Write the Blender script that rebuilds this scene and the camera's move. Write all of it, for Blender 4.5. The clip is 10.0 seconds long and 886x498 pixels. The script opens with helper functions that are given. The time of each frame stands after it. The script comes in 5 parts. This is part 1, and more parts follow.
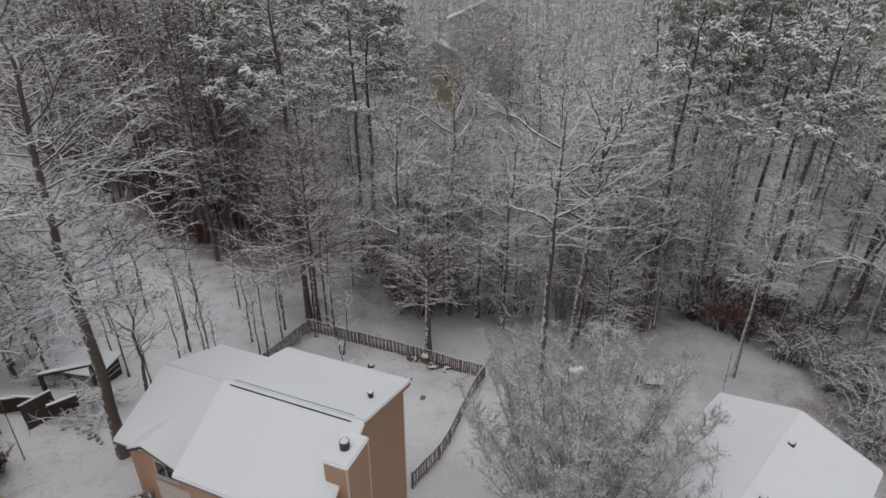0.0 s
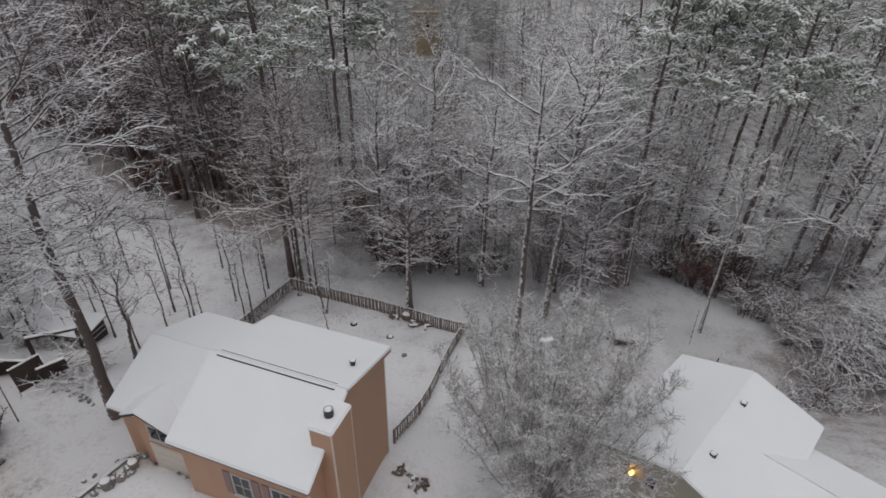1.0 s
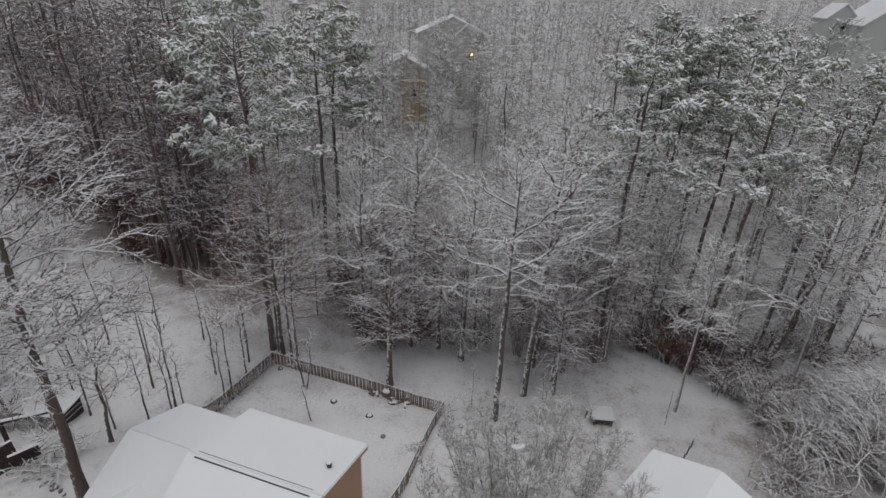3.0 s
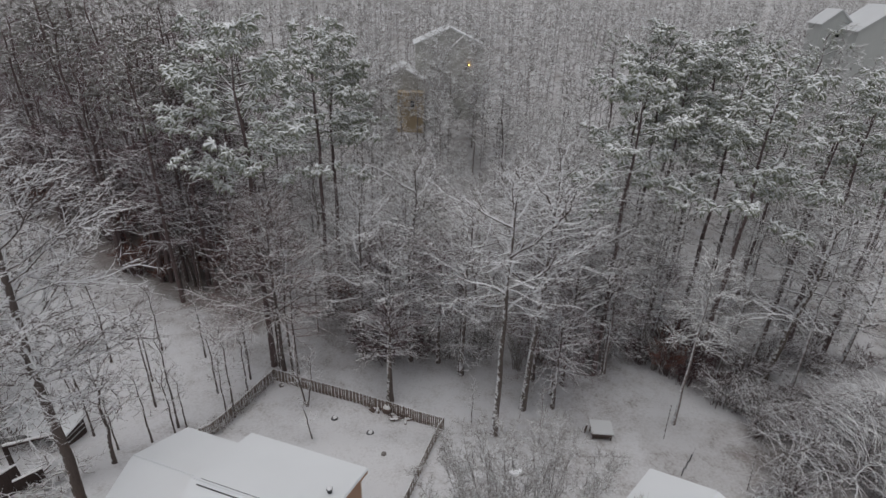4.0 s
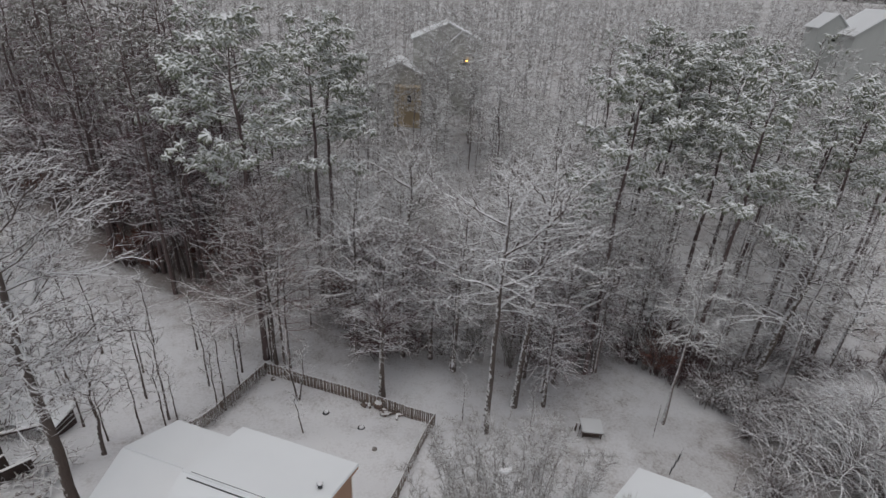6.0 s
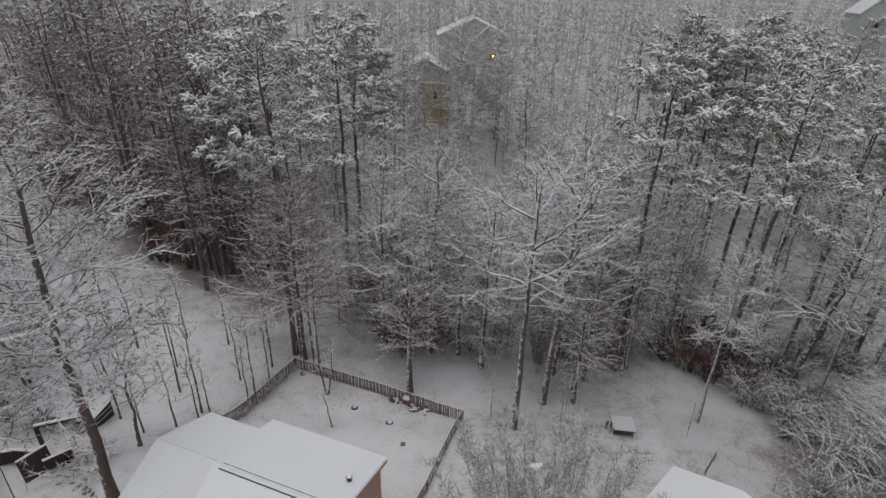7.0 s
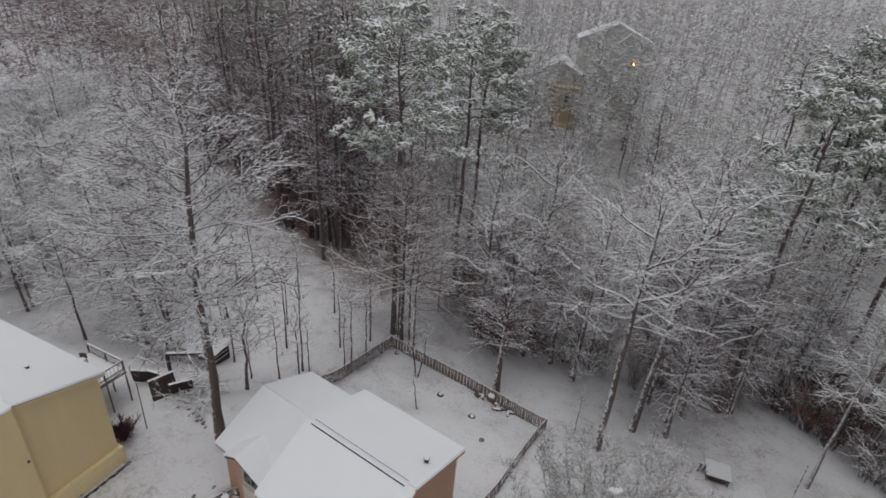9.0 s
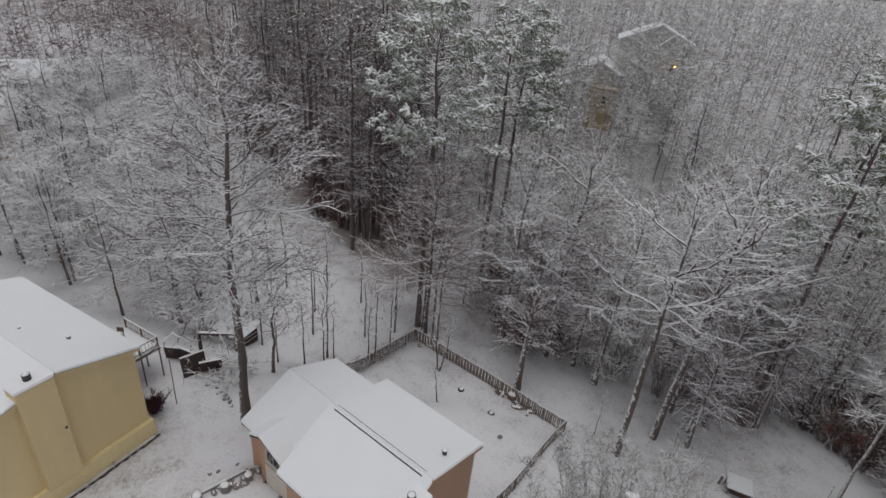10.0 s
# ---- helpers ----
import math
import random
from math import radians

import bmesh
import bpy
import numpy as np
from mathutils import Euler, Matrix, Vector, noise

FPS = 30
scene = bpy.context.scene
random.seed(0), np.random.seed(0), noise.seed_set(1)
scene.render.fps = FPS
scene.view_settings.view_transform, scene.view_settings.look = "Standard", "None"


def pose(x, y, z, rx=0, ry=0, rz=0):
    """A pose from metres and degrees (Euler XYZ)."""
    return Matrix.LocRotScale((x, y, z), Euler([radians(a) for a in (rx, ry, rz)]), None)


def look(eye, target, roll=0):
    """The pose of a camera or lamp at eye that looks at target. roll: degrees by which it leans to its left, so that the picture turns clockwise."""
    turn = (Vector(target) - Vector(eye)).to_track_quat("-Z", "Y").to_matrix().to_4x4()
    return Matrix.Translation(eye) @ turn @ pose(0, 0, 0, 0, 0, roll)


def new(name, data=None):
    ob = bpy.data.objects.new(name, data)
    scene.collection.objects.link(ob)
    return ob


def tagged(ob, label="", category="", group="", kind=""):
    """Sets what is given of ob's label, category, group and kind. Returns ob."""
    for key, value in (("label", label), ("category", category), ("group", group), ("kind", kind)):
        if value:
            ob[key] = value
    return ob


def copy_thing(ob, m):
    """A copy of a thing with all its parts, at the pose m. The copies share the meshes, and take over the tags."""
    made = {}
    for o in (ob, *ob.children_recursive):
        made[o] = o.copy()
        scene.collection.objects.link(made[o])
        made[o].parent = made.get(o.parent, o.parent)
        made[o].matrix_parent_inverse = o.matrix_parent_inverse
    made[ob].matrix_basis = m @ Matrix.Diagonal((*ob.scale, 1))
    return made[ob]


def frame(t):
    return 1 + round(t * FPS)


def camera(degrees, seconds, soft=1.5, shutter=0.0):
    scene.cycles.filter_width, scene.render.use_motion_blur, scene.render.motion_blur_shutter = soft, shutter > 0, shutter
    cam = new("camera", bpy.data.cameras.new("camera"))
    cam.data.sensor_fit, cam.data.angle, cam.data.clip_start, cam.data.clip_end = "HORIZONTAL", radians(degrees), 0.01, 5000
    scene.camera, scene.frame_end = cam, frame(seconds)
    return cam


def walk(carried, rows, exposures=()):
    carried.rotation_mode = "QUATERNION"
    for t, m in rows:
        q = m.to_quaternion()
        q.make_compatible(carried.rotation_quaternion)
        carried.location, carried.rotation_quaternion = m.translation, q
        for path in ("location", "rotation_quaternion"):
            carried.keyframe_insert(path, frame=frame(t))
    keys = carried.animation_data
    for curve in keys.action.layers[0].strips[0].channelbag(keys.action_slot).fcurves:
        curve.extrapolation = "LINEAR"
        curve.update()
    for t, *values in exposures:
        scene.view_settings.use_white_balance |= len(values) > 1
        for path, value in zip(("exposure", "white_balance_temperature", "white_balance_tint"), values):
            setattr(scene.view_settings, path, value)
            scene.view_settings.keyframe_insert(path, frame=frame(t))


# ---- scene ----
cam = camera(78.9, 10.0, shutter=0.35)
PATH = [
    (0, (-0.249, -0.018, 29.646), (-0.24, 1.787, 28.785), 0.2),
    (0.5, (-0.24, -0.128, 30.56), (-0.282, 1.633, 29.613), -2.3),
    (1, (0.001, -0.019, 31.359), (0.073, 1.688, 30.319), 1.1),
    (1.5, (0.163, 0.133, 32.142), (0.266, 1.857, 31.133), 2.3),
    (2, (0.267, 0.284, 32.926), (0.395, 2.018, 31.936), 2.9),
    (2.5, (0.359, 0.525, 33.846), (0.472, 2.316, 32.964), 1.8),
    (2.7, (0.385, 0.318, 34.187), (0.499, 2.112, 33.311), 2.4),
    (3.8, (0.51, 0.611, 36.061), (0.651, 2.365, 35.11), 2.3),
    (4, (0.613, 0.502, 36.166), (0.733, 2.295, 35.288), 1.8),
    (4.5, (0.735, 0.512, 36.467), (0.859, 2.295, 35.57), 2.1),
    (5, (0.845, 0.623, 36.491), (0.999, 2.387, 35.562), 2.9),
    (5.2, (0.703, 0.542, 36.415), (0.842, 2.32, 35.509), 3.4),
    (6.3, (0.58, 0.56, 36.212), (0.721, 2.348, 35.326), 3.1),
    (6.5, (0.629, 0.666, 36.017), (0.741, 2.459, 35.137), 2.7),
    (7, (0.521, 0.689, 35.878), (0.565, 2.474, 34.975), 1.5),
    (7.5, (0.545, 0.611, 35.902), (0.551, 2.402, 35.012), 2.9),
    (8, (0.45, 0.652, 35.927), (0.363, 2.424, 35.005), 3.8),
    (8.5, (0.331, 0.505, 35.918), (0.099, 2.265, 34.996), 4.4),
    (9, (0.391, 0.364, 35.909), (0.047, 2.103, 34.984), 4.4),
    (9.5, (0.473, 0.256, 35.943), (0.023, 1.966, 35.008), 4.5),
    (10, (0.393, 0.073, 36.022), (-0.046, 1.779, 35.075), 5.8),
]
walk(cam, [(t, look(eye, target, roll)) for t, eye, target, roll in PATH])

# ---- daylight under a closed winter cloud cover ----
world = bpy.data.worlds.new("winter_sky")
scene.world = world
world.use_nodes = True
wn, wl = world.node_tree.nodes, world.node_tree.links
wn.clear()
w_out = wn.new("ShaderNodeOutputWorld")
w_bg = wn.new("ShaderNodeBackground")
w_hue = wn.new("ShaderNodeHueSaturation")
w_sky = wn.new("ShaderNodeTexSky")
w_sky.sky_type = "NISHITA"
w_sky.sun_disc = False
w_sky.sun_elevation = radians(84)
w_sky.sun_rotation = radians(200)
w_sky.air_density, w_sky.dust_density, w_sky.ozone_density = 1.0, 3.0, 1.0
w_hue.inputs["Saturation"].default_value = 0.16
w_bg.inputs["Strength"].default_value = 0.10
wl.new(w_sky.outputs[0], w_hue.inputs["Color"])
wl.new(w_hue.outputs[0], w_bg.inputs["Color"])
wl.new(w_bg.outputs[0], w_out.inputs["Surface"])
sun = new("sun", bpy.data.lights.new("sun", "SUN"))
sun.data.energy, sun.data.angle, sun.data.color = 0.5, radians(60), (1.0, 0.985, 0.97)
sun.matrix_world = look((0, 0, 60), (0.7, 1.6, 60 - 18))


# ---- materials ----
def mat(name, rough=0.8, metal=0.0):
    m = bpy.data.materials.new(name)
    m.use_nodes = True
    b = m.node_tree.nodes["Principled BSDF"]
    b.inputs["Roughness"].default_value = rough
    b.inputs["Metallic"].default_value = metal
    return m, m.node_tree.nodes, m.node_tree.links, b


def noise_tex(n, l, scale, detail=4.0, coord=None, rough=0.55):
    t = n.new("ShaderNodeTexNoise")
    t.inputs["Scale"].default_value = scale
    t.inputs["Detail"].default_value = detail
    t.inputs["Roughness"].default_value = rough
    if coord:
        l.new(coord, t.inputs["Vector"])
    return t.outputs["Fac"]


def ramp(n, l, fac, stops):
    r = n.new("ShaderNodeValToRGB")
    while len(r.color_ramp.elements) < len(stops):
        r.color_ramp.elements.new(0.5)
    for e, (p, c) in zip(r.color_ramp.elements, stops):
        e.position = p
        e.color = (*c, 1) if len(c) == 3 else c
    l.new(fac, r.inputs[0])
    return r.outputs["Color"]


def mix(n, l, fac, a, b, kind="MIX"):
    x = n.new("ShaderNodeMix")
    x.data_type = "RGBA"
    x.blend_type = kind
    for sock, v in ((x.inputs[0], fac), (x.inputs[6], a), (x.inputs[7], b)):
        if isinstance(v, (int, float)):
            sock.default_value = v
        elif isinstance(v, tuple):
            sock.default_value = (*v, 1)
        else:
            l.new(v, sock)
    return x.outputs[2]


def calc(n, l, op, a, b=0.0, c=None):
    x = n.new("ShaderNodeMath")
    x.operation = op
    for sock, v in zip(x.inputs, (a, b) if c is None else (a, b, c)):
        if isinstance(v, (int, float)):
            sock.default_value = v
        else:
            l.new(v, sock)
    return x.outputs[0]


def bump(n, l, b, height, strength, distance=0.02):
    x = n.new("ShaderNodeBump")
    x.inputs["Strength"].default_value = strength
    x.inputs["Distance"].default_value = distance
    l.new(height, x.inputs["Height"])
    l.new(x.outputs[0], b.inputs["Normal"])


def place_coord(n):
    return n.new("ShaderNodeNewGeometry").outputs["Position"]


def snow_mat(name, tone=(0.785, 0.80, 0.825), rough=0.75):
    m, n, l, b = mat(name, rough)
    p = place_coord(n)
    a = noise_tex(n, l, 0.35, 5, p)
    f = noise_tex(n, l, 9.0, 5, p)
    c = mix(n, l, a, tuple(v * 0.93 for v in tone), tone)
    l.new(c, b.inputs["Base Color"])
    bump(n, l, b, f, 0.25, 0.03)
    return m


def ground_mat():
    """Thin snow over grass on the lawns; in the wood more stalks, twigs and leaves show through, and tree shade is
    mixed into the snow colour.
    """
    m, n, l, b = mat("ground_snow", 0.85)
    p = place_coord(n)
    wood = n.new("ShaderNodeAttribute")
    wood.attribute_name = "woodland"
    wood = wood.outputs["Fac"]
    big = noise_tex(n, l, 0.09, 4, p)
    mid = noise_tex(n, l, 0.55, 6, p, 0.62)
    fine = noise_tex(n, l, 4.0, 6, p, 0.72)
    litter = ramp(n, l, noise_tex(n, l, 2.2, 3, p), [(0.3, (0.135, 0.102, 0.092)), (0.7, (0.265, 0.232, 0.215))])
    bare = calc(n, l, "ADD", calc(n, l, "MULTIPLY", fine, 0.55), calc(n, l, "MULTIPLY", mid, 0.55))
    bare = calc(n, l, "ADD", bare, calc(n, l, "MULTIPLY", big, 0.45))
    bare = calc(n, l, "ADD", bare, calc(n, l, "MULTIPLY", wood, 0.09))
    mask = ramp(n, l, bare, [(0.74, (0, 0, 0)), (0.86, (0.22, 0.22, 0.22)), (1.0, (0.8, 0.8, 0.8))])
    snow = mix(n, l, mid, (0.64, 0.64, 0.665), (0.755, 0.755, 0.775))
    # greyer snow where wood is high; under the trees this is painted shade
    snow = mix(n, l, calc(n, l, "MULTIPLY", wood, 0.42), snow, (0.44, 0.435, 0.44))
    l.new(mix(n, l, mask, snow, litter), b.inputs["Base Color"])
    bump(n, l, b, bare, 0.5, 0.08)
    return m


def wood_mat(name, bark_lo, bark_hi, cover, lo=-0.1, hi=0.55, grain=14.0, windward=0.0, snow=(0.78, 0.78, 0.80), patchy=2.4, apart=0.0):
    """Bark with snow lying on whatever faces up; windward adds snow driven on to one side. cover: how closed the snow is; apart: how much twigs differ in what they carry."""
    m, n, l, b = mat(name, 0.9)
    g = n.new("ShaderNodeNewGeometry")
    p = g.outputs["Position"]
    sep = n.new("ShaderNodeSeparateXYZ")
    l.new(g.outputs["Normal"], sep.inputs[0])
    up = sep.outputs["Z"]
    if windward:
        side = calc(n, l, "MULTIPLY", sep.outputs["X"], -windward)
        up = calc(n, l, "ADD", up, side)
    rough_cover = noise_tex(n, l, 3.5, 4, p, 0.6)
    val = calc(n, l, "ADD", up, calc(n, l, "MULTIPLY", calc(n, l, "SUBTRACT", rough_cover, 1.0 - cover), patchy))
    if apart:
        val = calc(n, l, "ADD", val, calc(n, l, "MULTIPLY", calc(n, l, "SUBTRACT", g.outputs["Random Per Island"], 0.5), apart))
    mr = n.new("ShaderNodeMapRange")
    mr.inputs["From Min"].default_value, mr.inputs["From Max"].default_value = lo, hi
    l.new(val, mr.inputs["Value"])
    st = n.new("ShaderNodeMapping")
    st.inputs["Scale"].default_value = (1, 1, 0.25)
    l.new(p, st.inputs["Vector"])
    gr = noise_tex(n, l, grain, 5, st.outputs[0], 0.7)
    inf = n.new("ShaderNodeObjectInfo")
    tone = mix(n, l, gr, bark_lo, bark_hi)
    tone = mix(n, l, calc(n, l, "MULTIPLY", inf.outputs["Random"], 0.5), tone, tuple(v * 0.55 for v in bark_hi))
    l.new(mix(n, l, mr.outputs[0], tone, snow), b.inputs["Base Color"])
    bump(n, l, b, gr, 0.5, 0.02)
    return m


def needle_mat(name, loaded=0.0, lo=(0.21, 0.232, 0.165), hi=(0.36, 0.385, 0.285)):
    """Pine needles in tufts; loaded: more or less snow on them."""
    m, n, l, b = mat(name, 0.8)
    g = n.new("ShaderNodeNewGeometry")
    p = g.outputs["Position"]
    sep = n.new("ShaderNodeSeparateXYZ")
    l.new(g.outputs["Normal"], sep.inputs[0])
    patch = noise_tex(n, l, 0.9, 3, p, 0.5)
    tuft = noise_tex(n, l, 7.0, 4, p, 0.65)
    val = calc(n, l, "ADD", sep.outputs["Z"], calc(n, l, "MULTIPLY", calc(n, l, "SUBTRACT", patch, 0.47), 1.2))
    val = calc(n, l, "ADD", val, calc(n, l, "MULTIPLY", calc(n, l, "SUBTRACT", tuft, 0.5), 1.3))
    mr = n.new("ShaderNodeMapRange")
    mr.inputs["From Min"].default_value, mr.inputs["From Max"].default_value = -0.15 - loaded, 0.75 - loaded
    l.new(val, mr.inputs["Value"])
    isl = g.outputs["Random Per Island"]
    green = mix(n, l, isl, lo, hi)
    l.new(mix(n, l, mr.outputs[0], green, (0.79, 0.80, 0.82)), b.inputs["Base Color"])
    bump(n, l, b, tuft, 0.6, 0.08)
    return m


def siding_mat(name, tone, lap=0.15):
    """Painted lap siding: fine shadow lines of the laps and slight weathering."""
    m, n, l, b = mat(name, 0.6)
    p = place_coord(n)
    sep = n.new("ShaderNodeSeparateXYZ")
    l.new(p, sep.inputs[0])
    saw = calc(n, l, "FRACT", calc(n, l, "DIVIDE", sep.outputs["Z"], lap))
    st = n.new("ShaderNodeMapping")
    st.inputs["Scale"].default_value = (1, 1, 0.2)
    l.new(p, st.inputs["Vector"])
    wear = noise_tex(n, l, 0.8, 5, st.outputs[0], 0.6)
    fine = noise_tex(n, l, 12, 4, p)
    c = mix(n, l, wear, tuple(v * 0.86 for v in tone), tuple(min(1, v * 1.08) for v in tone))
    c = mix(n, l, calc(n, l, "MULTIPLY", fine, 0.25), c, tuple(v * 0.7 for v in tone))
    l.new(c, b.inputs["Base Color"])
    bump(n, l, b, calc(n, l, "SUBTRACT", 1.0, saw), 0.5, 0.012)
    return m


def plain_mat(name, tone, rough=0.7, metal=0.0, scale=6.0, spread=0.2):
    m, n, l, b = mat(name, rough, metal)
    p = place_coord(n)
    f = noise_tex(n, l, scale, 5, p, 0.65)
    l.new(mix(n, l, f, tuple(v * (1 - spread) for v in tone), tuple(min(1, v * (1 + spread)) for v in tone)), b.inputs["Base Color"])
    bump(n, l, b, f, 0.2, 0.01)
    return m


def glow_mat(name, tone, power):
    m, n, l, b = mat(name, 0.5)
    b.inputs["Base Color"].default_value = (*tone, 1)
    b.inputs["Emission Color"].default_value = (*tone, 1)
    b.inputs["Emission Strength"].default_value = power
    return m


M_SNOW = snow_mat("roof_snow")
# snow of the far gable roofs, greyer than on the near roofs
M_SNOW_FAR = snow_mat("thin_grey_snow", (0.71, 0.72, 0.74), 0.85)
M_CLUMP = snow_mat("heaped_snow", (0.82, 0.82, 0.84))
# darker grey snow for the roof of the wood store
M_SNOW_STORE = snow_mat("slushy_grey_snow", (0.63, 0.64, 0.655), 0.85)
M_GROUND = ground_mat()
M_TRUNK = wood_mat("trunk_bark", (0.07, 0.055, 0.05), (0.19, 0.155, 0.14), 0.46, 0.2, 0.6, 9.0, 0.8, patchy=4.5)
M_TRUNK_PALE = wood_mat("pale_trunk_bark", (0.07, 0.055, 0.047), (0.20, 0.16, 0.135), 0.42, 0.2, 0.6, 9.0, 0.8, patchy=4.0)
M_PINE_BARK = wood_mat("pine_bark", (0.075, 0.055, 0.054), (0.20, 0.147, 0.142), 0.36, 0.25, 0.65, 9.0, 0.7, patchy=4.0)
M_LIMB = wood_mat("snowy_limb", (0.06, 0.043, 0.038), (0.16, 0.118, 0.105), 0.52, 0.15, 0.45, patchy=1.6, snow=(0.84, 0.84, 0.86), apart=0.6)
M_TWIG = wood_mat("snowy_twig", (0.07, 0.052, 0.049), (0.18, 0.138, 0.13), 0.54, 0.32, 0.56, patchy=1.0, snow=(0.86, 0.86, 0.88), apart=1.3)
M_TWIG_PALE = wood_mat("pale_snowy_twig", (0.10, 0.083, 0.078), (0.22, 0.187, 0.178), 0.60, 0.2, 0.5, patchy=1.2, snow=(0.86, 0.86, 0.88), apart=1.0)
M_TWIG_GREY = wood_mat("grey_fine_twig", (0.19, 0.168, 0.16), (0.36, 0.33, 0.312), 0.54, 0.1, 0.75, patchy=0.8, snow=(0.84, 0.84, 0.85), apart=1.0)
# bark lightened towards grey to put distance haze into the background twigs
M_TWIG_HAZE = wood_mat("frosted_twig", (0.17, 0.152, 0.144), (0.31, 0.285, 0.272), 0.54, 0.12, 0.72, patchy=0.8, snow=(0.85, 0.85, 0.86), apart=1.3)
M_TWIG_BROWN = wood_mat("brown_twig", (0.09, 0.05, 0.056), (0.21, 0.132, 0.142), 0.36, 0.38, 0.68, patchy=0.9, apart=1.15)
M_TWIG_BEECH = wood_mat("beech_twig", (0.11, 0.07, 0.068), (0.25, 0.175, 0.165), 0.5, 0.32, 0.6, patchy=1.0, snow=(0.85, 0.84, 0.85), apart=1.2)
# the same haze mixed into the bark of the background stems
M_TRUNK_GREY = wood_mat("lichened_trunk_bark", (0.12, 0.095, 0.088), (0.27, 0.22, 0.20), 0.46, 0.1, 0.8, 9.0, 0.9)
M_BRUSH = wood_mat("bramble", (0.085, 0.06, 0.06), (0.19, 0.138, 0.133), 0.46, 0.3, 0.65, patchy=1.0, apart=1.1)
M_THICKET = wood_mat("dark_thicket", (0.06, 0.034, 0.038), (0.155, 0.092, 0.094), 0.34, 0.42, 0.75, patchy=1.0, apart=1.0)
M_TIMBER = plain_mat("rotten_timber", (0.06, 0.042, 0.038), 0.9, spread=0.45)
M_PLUM = wood_mat("plum_twig", (0.06, 0.022, 0.034), (0.13, 0.05, 0.07), 0.2, 0.4, 1.0, patchy=1.2)
M_VINE = wood_mat("dry_russet_leaves", (0.13, 0.058, 0.048), (0.25, 0.125, 0.10), 0.30, 0.4, 0.9, patchy=1.2)
M_NEEDLE = needle_mat("snowy_needles", 0.16)
M_NEEDLE_DARK = needle_mat("sheltered_needles", -0.5, (0.15, 0.135, 0.12), (0.27, 0.25, 0.225))
M_SIDING_A = siding_mat("russet_siding", (0.50, 0.30, 0.20))
M_SIDING_B = siding_mat("olive_siding", (0.36, 0.33, 0.27))
M_SIDING_C = siding_mat("yellow_siding", (0.74, 0.59, 0.33))
M_SIDING_FAR = siding_mat("tan_siding", (0.62, 0.49, 0.32))
M_SIDING_DRAB = siding_mat("grey_green_siding", (0.50, 0.50, 0.465))
M_SIDING_GREY = siding_mat("grey_siding", (0.55, 0.565, 0.55))
M_BASE_C = plain_mat("yellow_foundation_paint", (0.80, 0.66, 0.37), 0.7)
M_TRIM = plain_mat("cream_trim", (0.66, 0.56, 0.48), 0.6)
M_FASCIA = plain_mat("plum_fascia", (0.26, 0.17, 0.17), 0.6)
M_WHITE = plain_mat("garage_paint", (0.62, 0.56, 0.50), 0.55)
M_METAL = plain_mat("dark_flue_metal", (0.06, 0.06, 0.065), 0.45, 0.6)
M_SHINGLE = plain_mat("dark_shingle", (0.07, 0.065, 0.065), 0.9)
M_FENCE = wood_mat("weathered_fence_board", (0.13, 0.10, 0.085), (0.27, 0.22, 0.19), 0.30, 0.3, 0.8, 7.0)
M_DECK = plain_mat("dark_timber", (0.15, 0.115, 0.10), 0.85)
M_STONE = plain_mat("field_stone", (0.22, 0.20, 0.19), 0.9)
M_POT = plain_mat("dark_clay", (0.17, 0.125, 0.105), 0.8)
M_FRAME = plain_mat("window_frame_paint", (0.50, 0.48, 0.47), 0.5)
M_GLASS = mat("window_glass", 0.08)[0]
M_GLASS.node_tree.nodes["Principled BSDF"].inputs["Base Color"].default_value = (0.02, 0.022, 0.027, 1)
M_LAMP = glow_mat("lit_lamp_glass", (1.0, 0.50, 0.08), 9.0)


# ---- helpers for meshes ----
def part(name, bm, material, parent=None, label="", smooth=False):
    me = bpy.data.meshes.new(name)
    bm.to_mesh(me)
    bm.free()
    me.materials.append(material)
    if smooth:
        me.shade_smooth()
    ob = new(name, me)
    ob.parent = parent
    if label:
        ob["label"] = label
    return ob


def raw(name, verts, faces, material, parent=None, smooth=False):
    me = bpy.data.meshes.new(name)
    me.from_pydata([tuple(v) for v in verts], [], faces)
    me.materials.append(material)
    if smooth:
        me.shade_smooth()
    ob = new(name, me)
    ob.parent = parent
    return ob


def box(bm, x0, x1, y0, y1, z0, z1, m=None, bevel=0.0):
    r = bmesh.ops.create_cube(bm, size=1.0)
    vs = r["verts"]
    bmesh.ops.scale(bm, vec=(x1 - x0, y1 - y0, z1 - z0), verts=vs)
    bmesh.ops.translate(bm, vec=((x0 + x1) / 2, (y0 + y1) / 2, (z0 + z1) / 2), verts=vs)
    if bevel:
        es = {e for v in vs for e in v.link_edges}
        r = bmesh.ops.bevel(bm, geom=list(es), offset=bevel, segments=2, affect="EDGES")
        vs = r["verts"]
    if m is not None:
        bmesh.ops.transform(bm, matrix=m, verts=vs)
    return bm


def boxes(*args, bevel=0.0):
    bm = bmesh.new()
    for a in args:
        box(bm, *a, bevel=bevel)
    return bm


def prism(poly, y0, y1):
    """A slab whose outline poly lies in x, z and which runs from y0 to y1."""
    bm = bmesh.new()
    a = [bm.verts.new((x, y0, z)) for x, z in poly]
    b = [bm.verts.new((x, y1, z)) for x, z in poly]
    bm.faces.new(a)
    bm.faces.new(b[::-1])
    for i in range(len(poly)):
        j = (i + 1) % len(poly)
        bm.faces.new((a[j], a[i], b[i], b[j]))
    bmesh.ops.recalc_face_normals(bm, faces=bm.faces)
    return bm


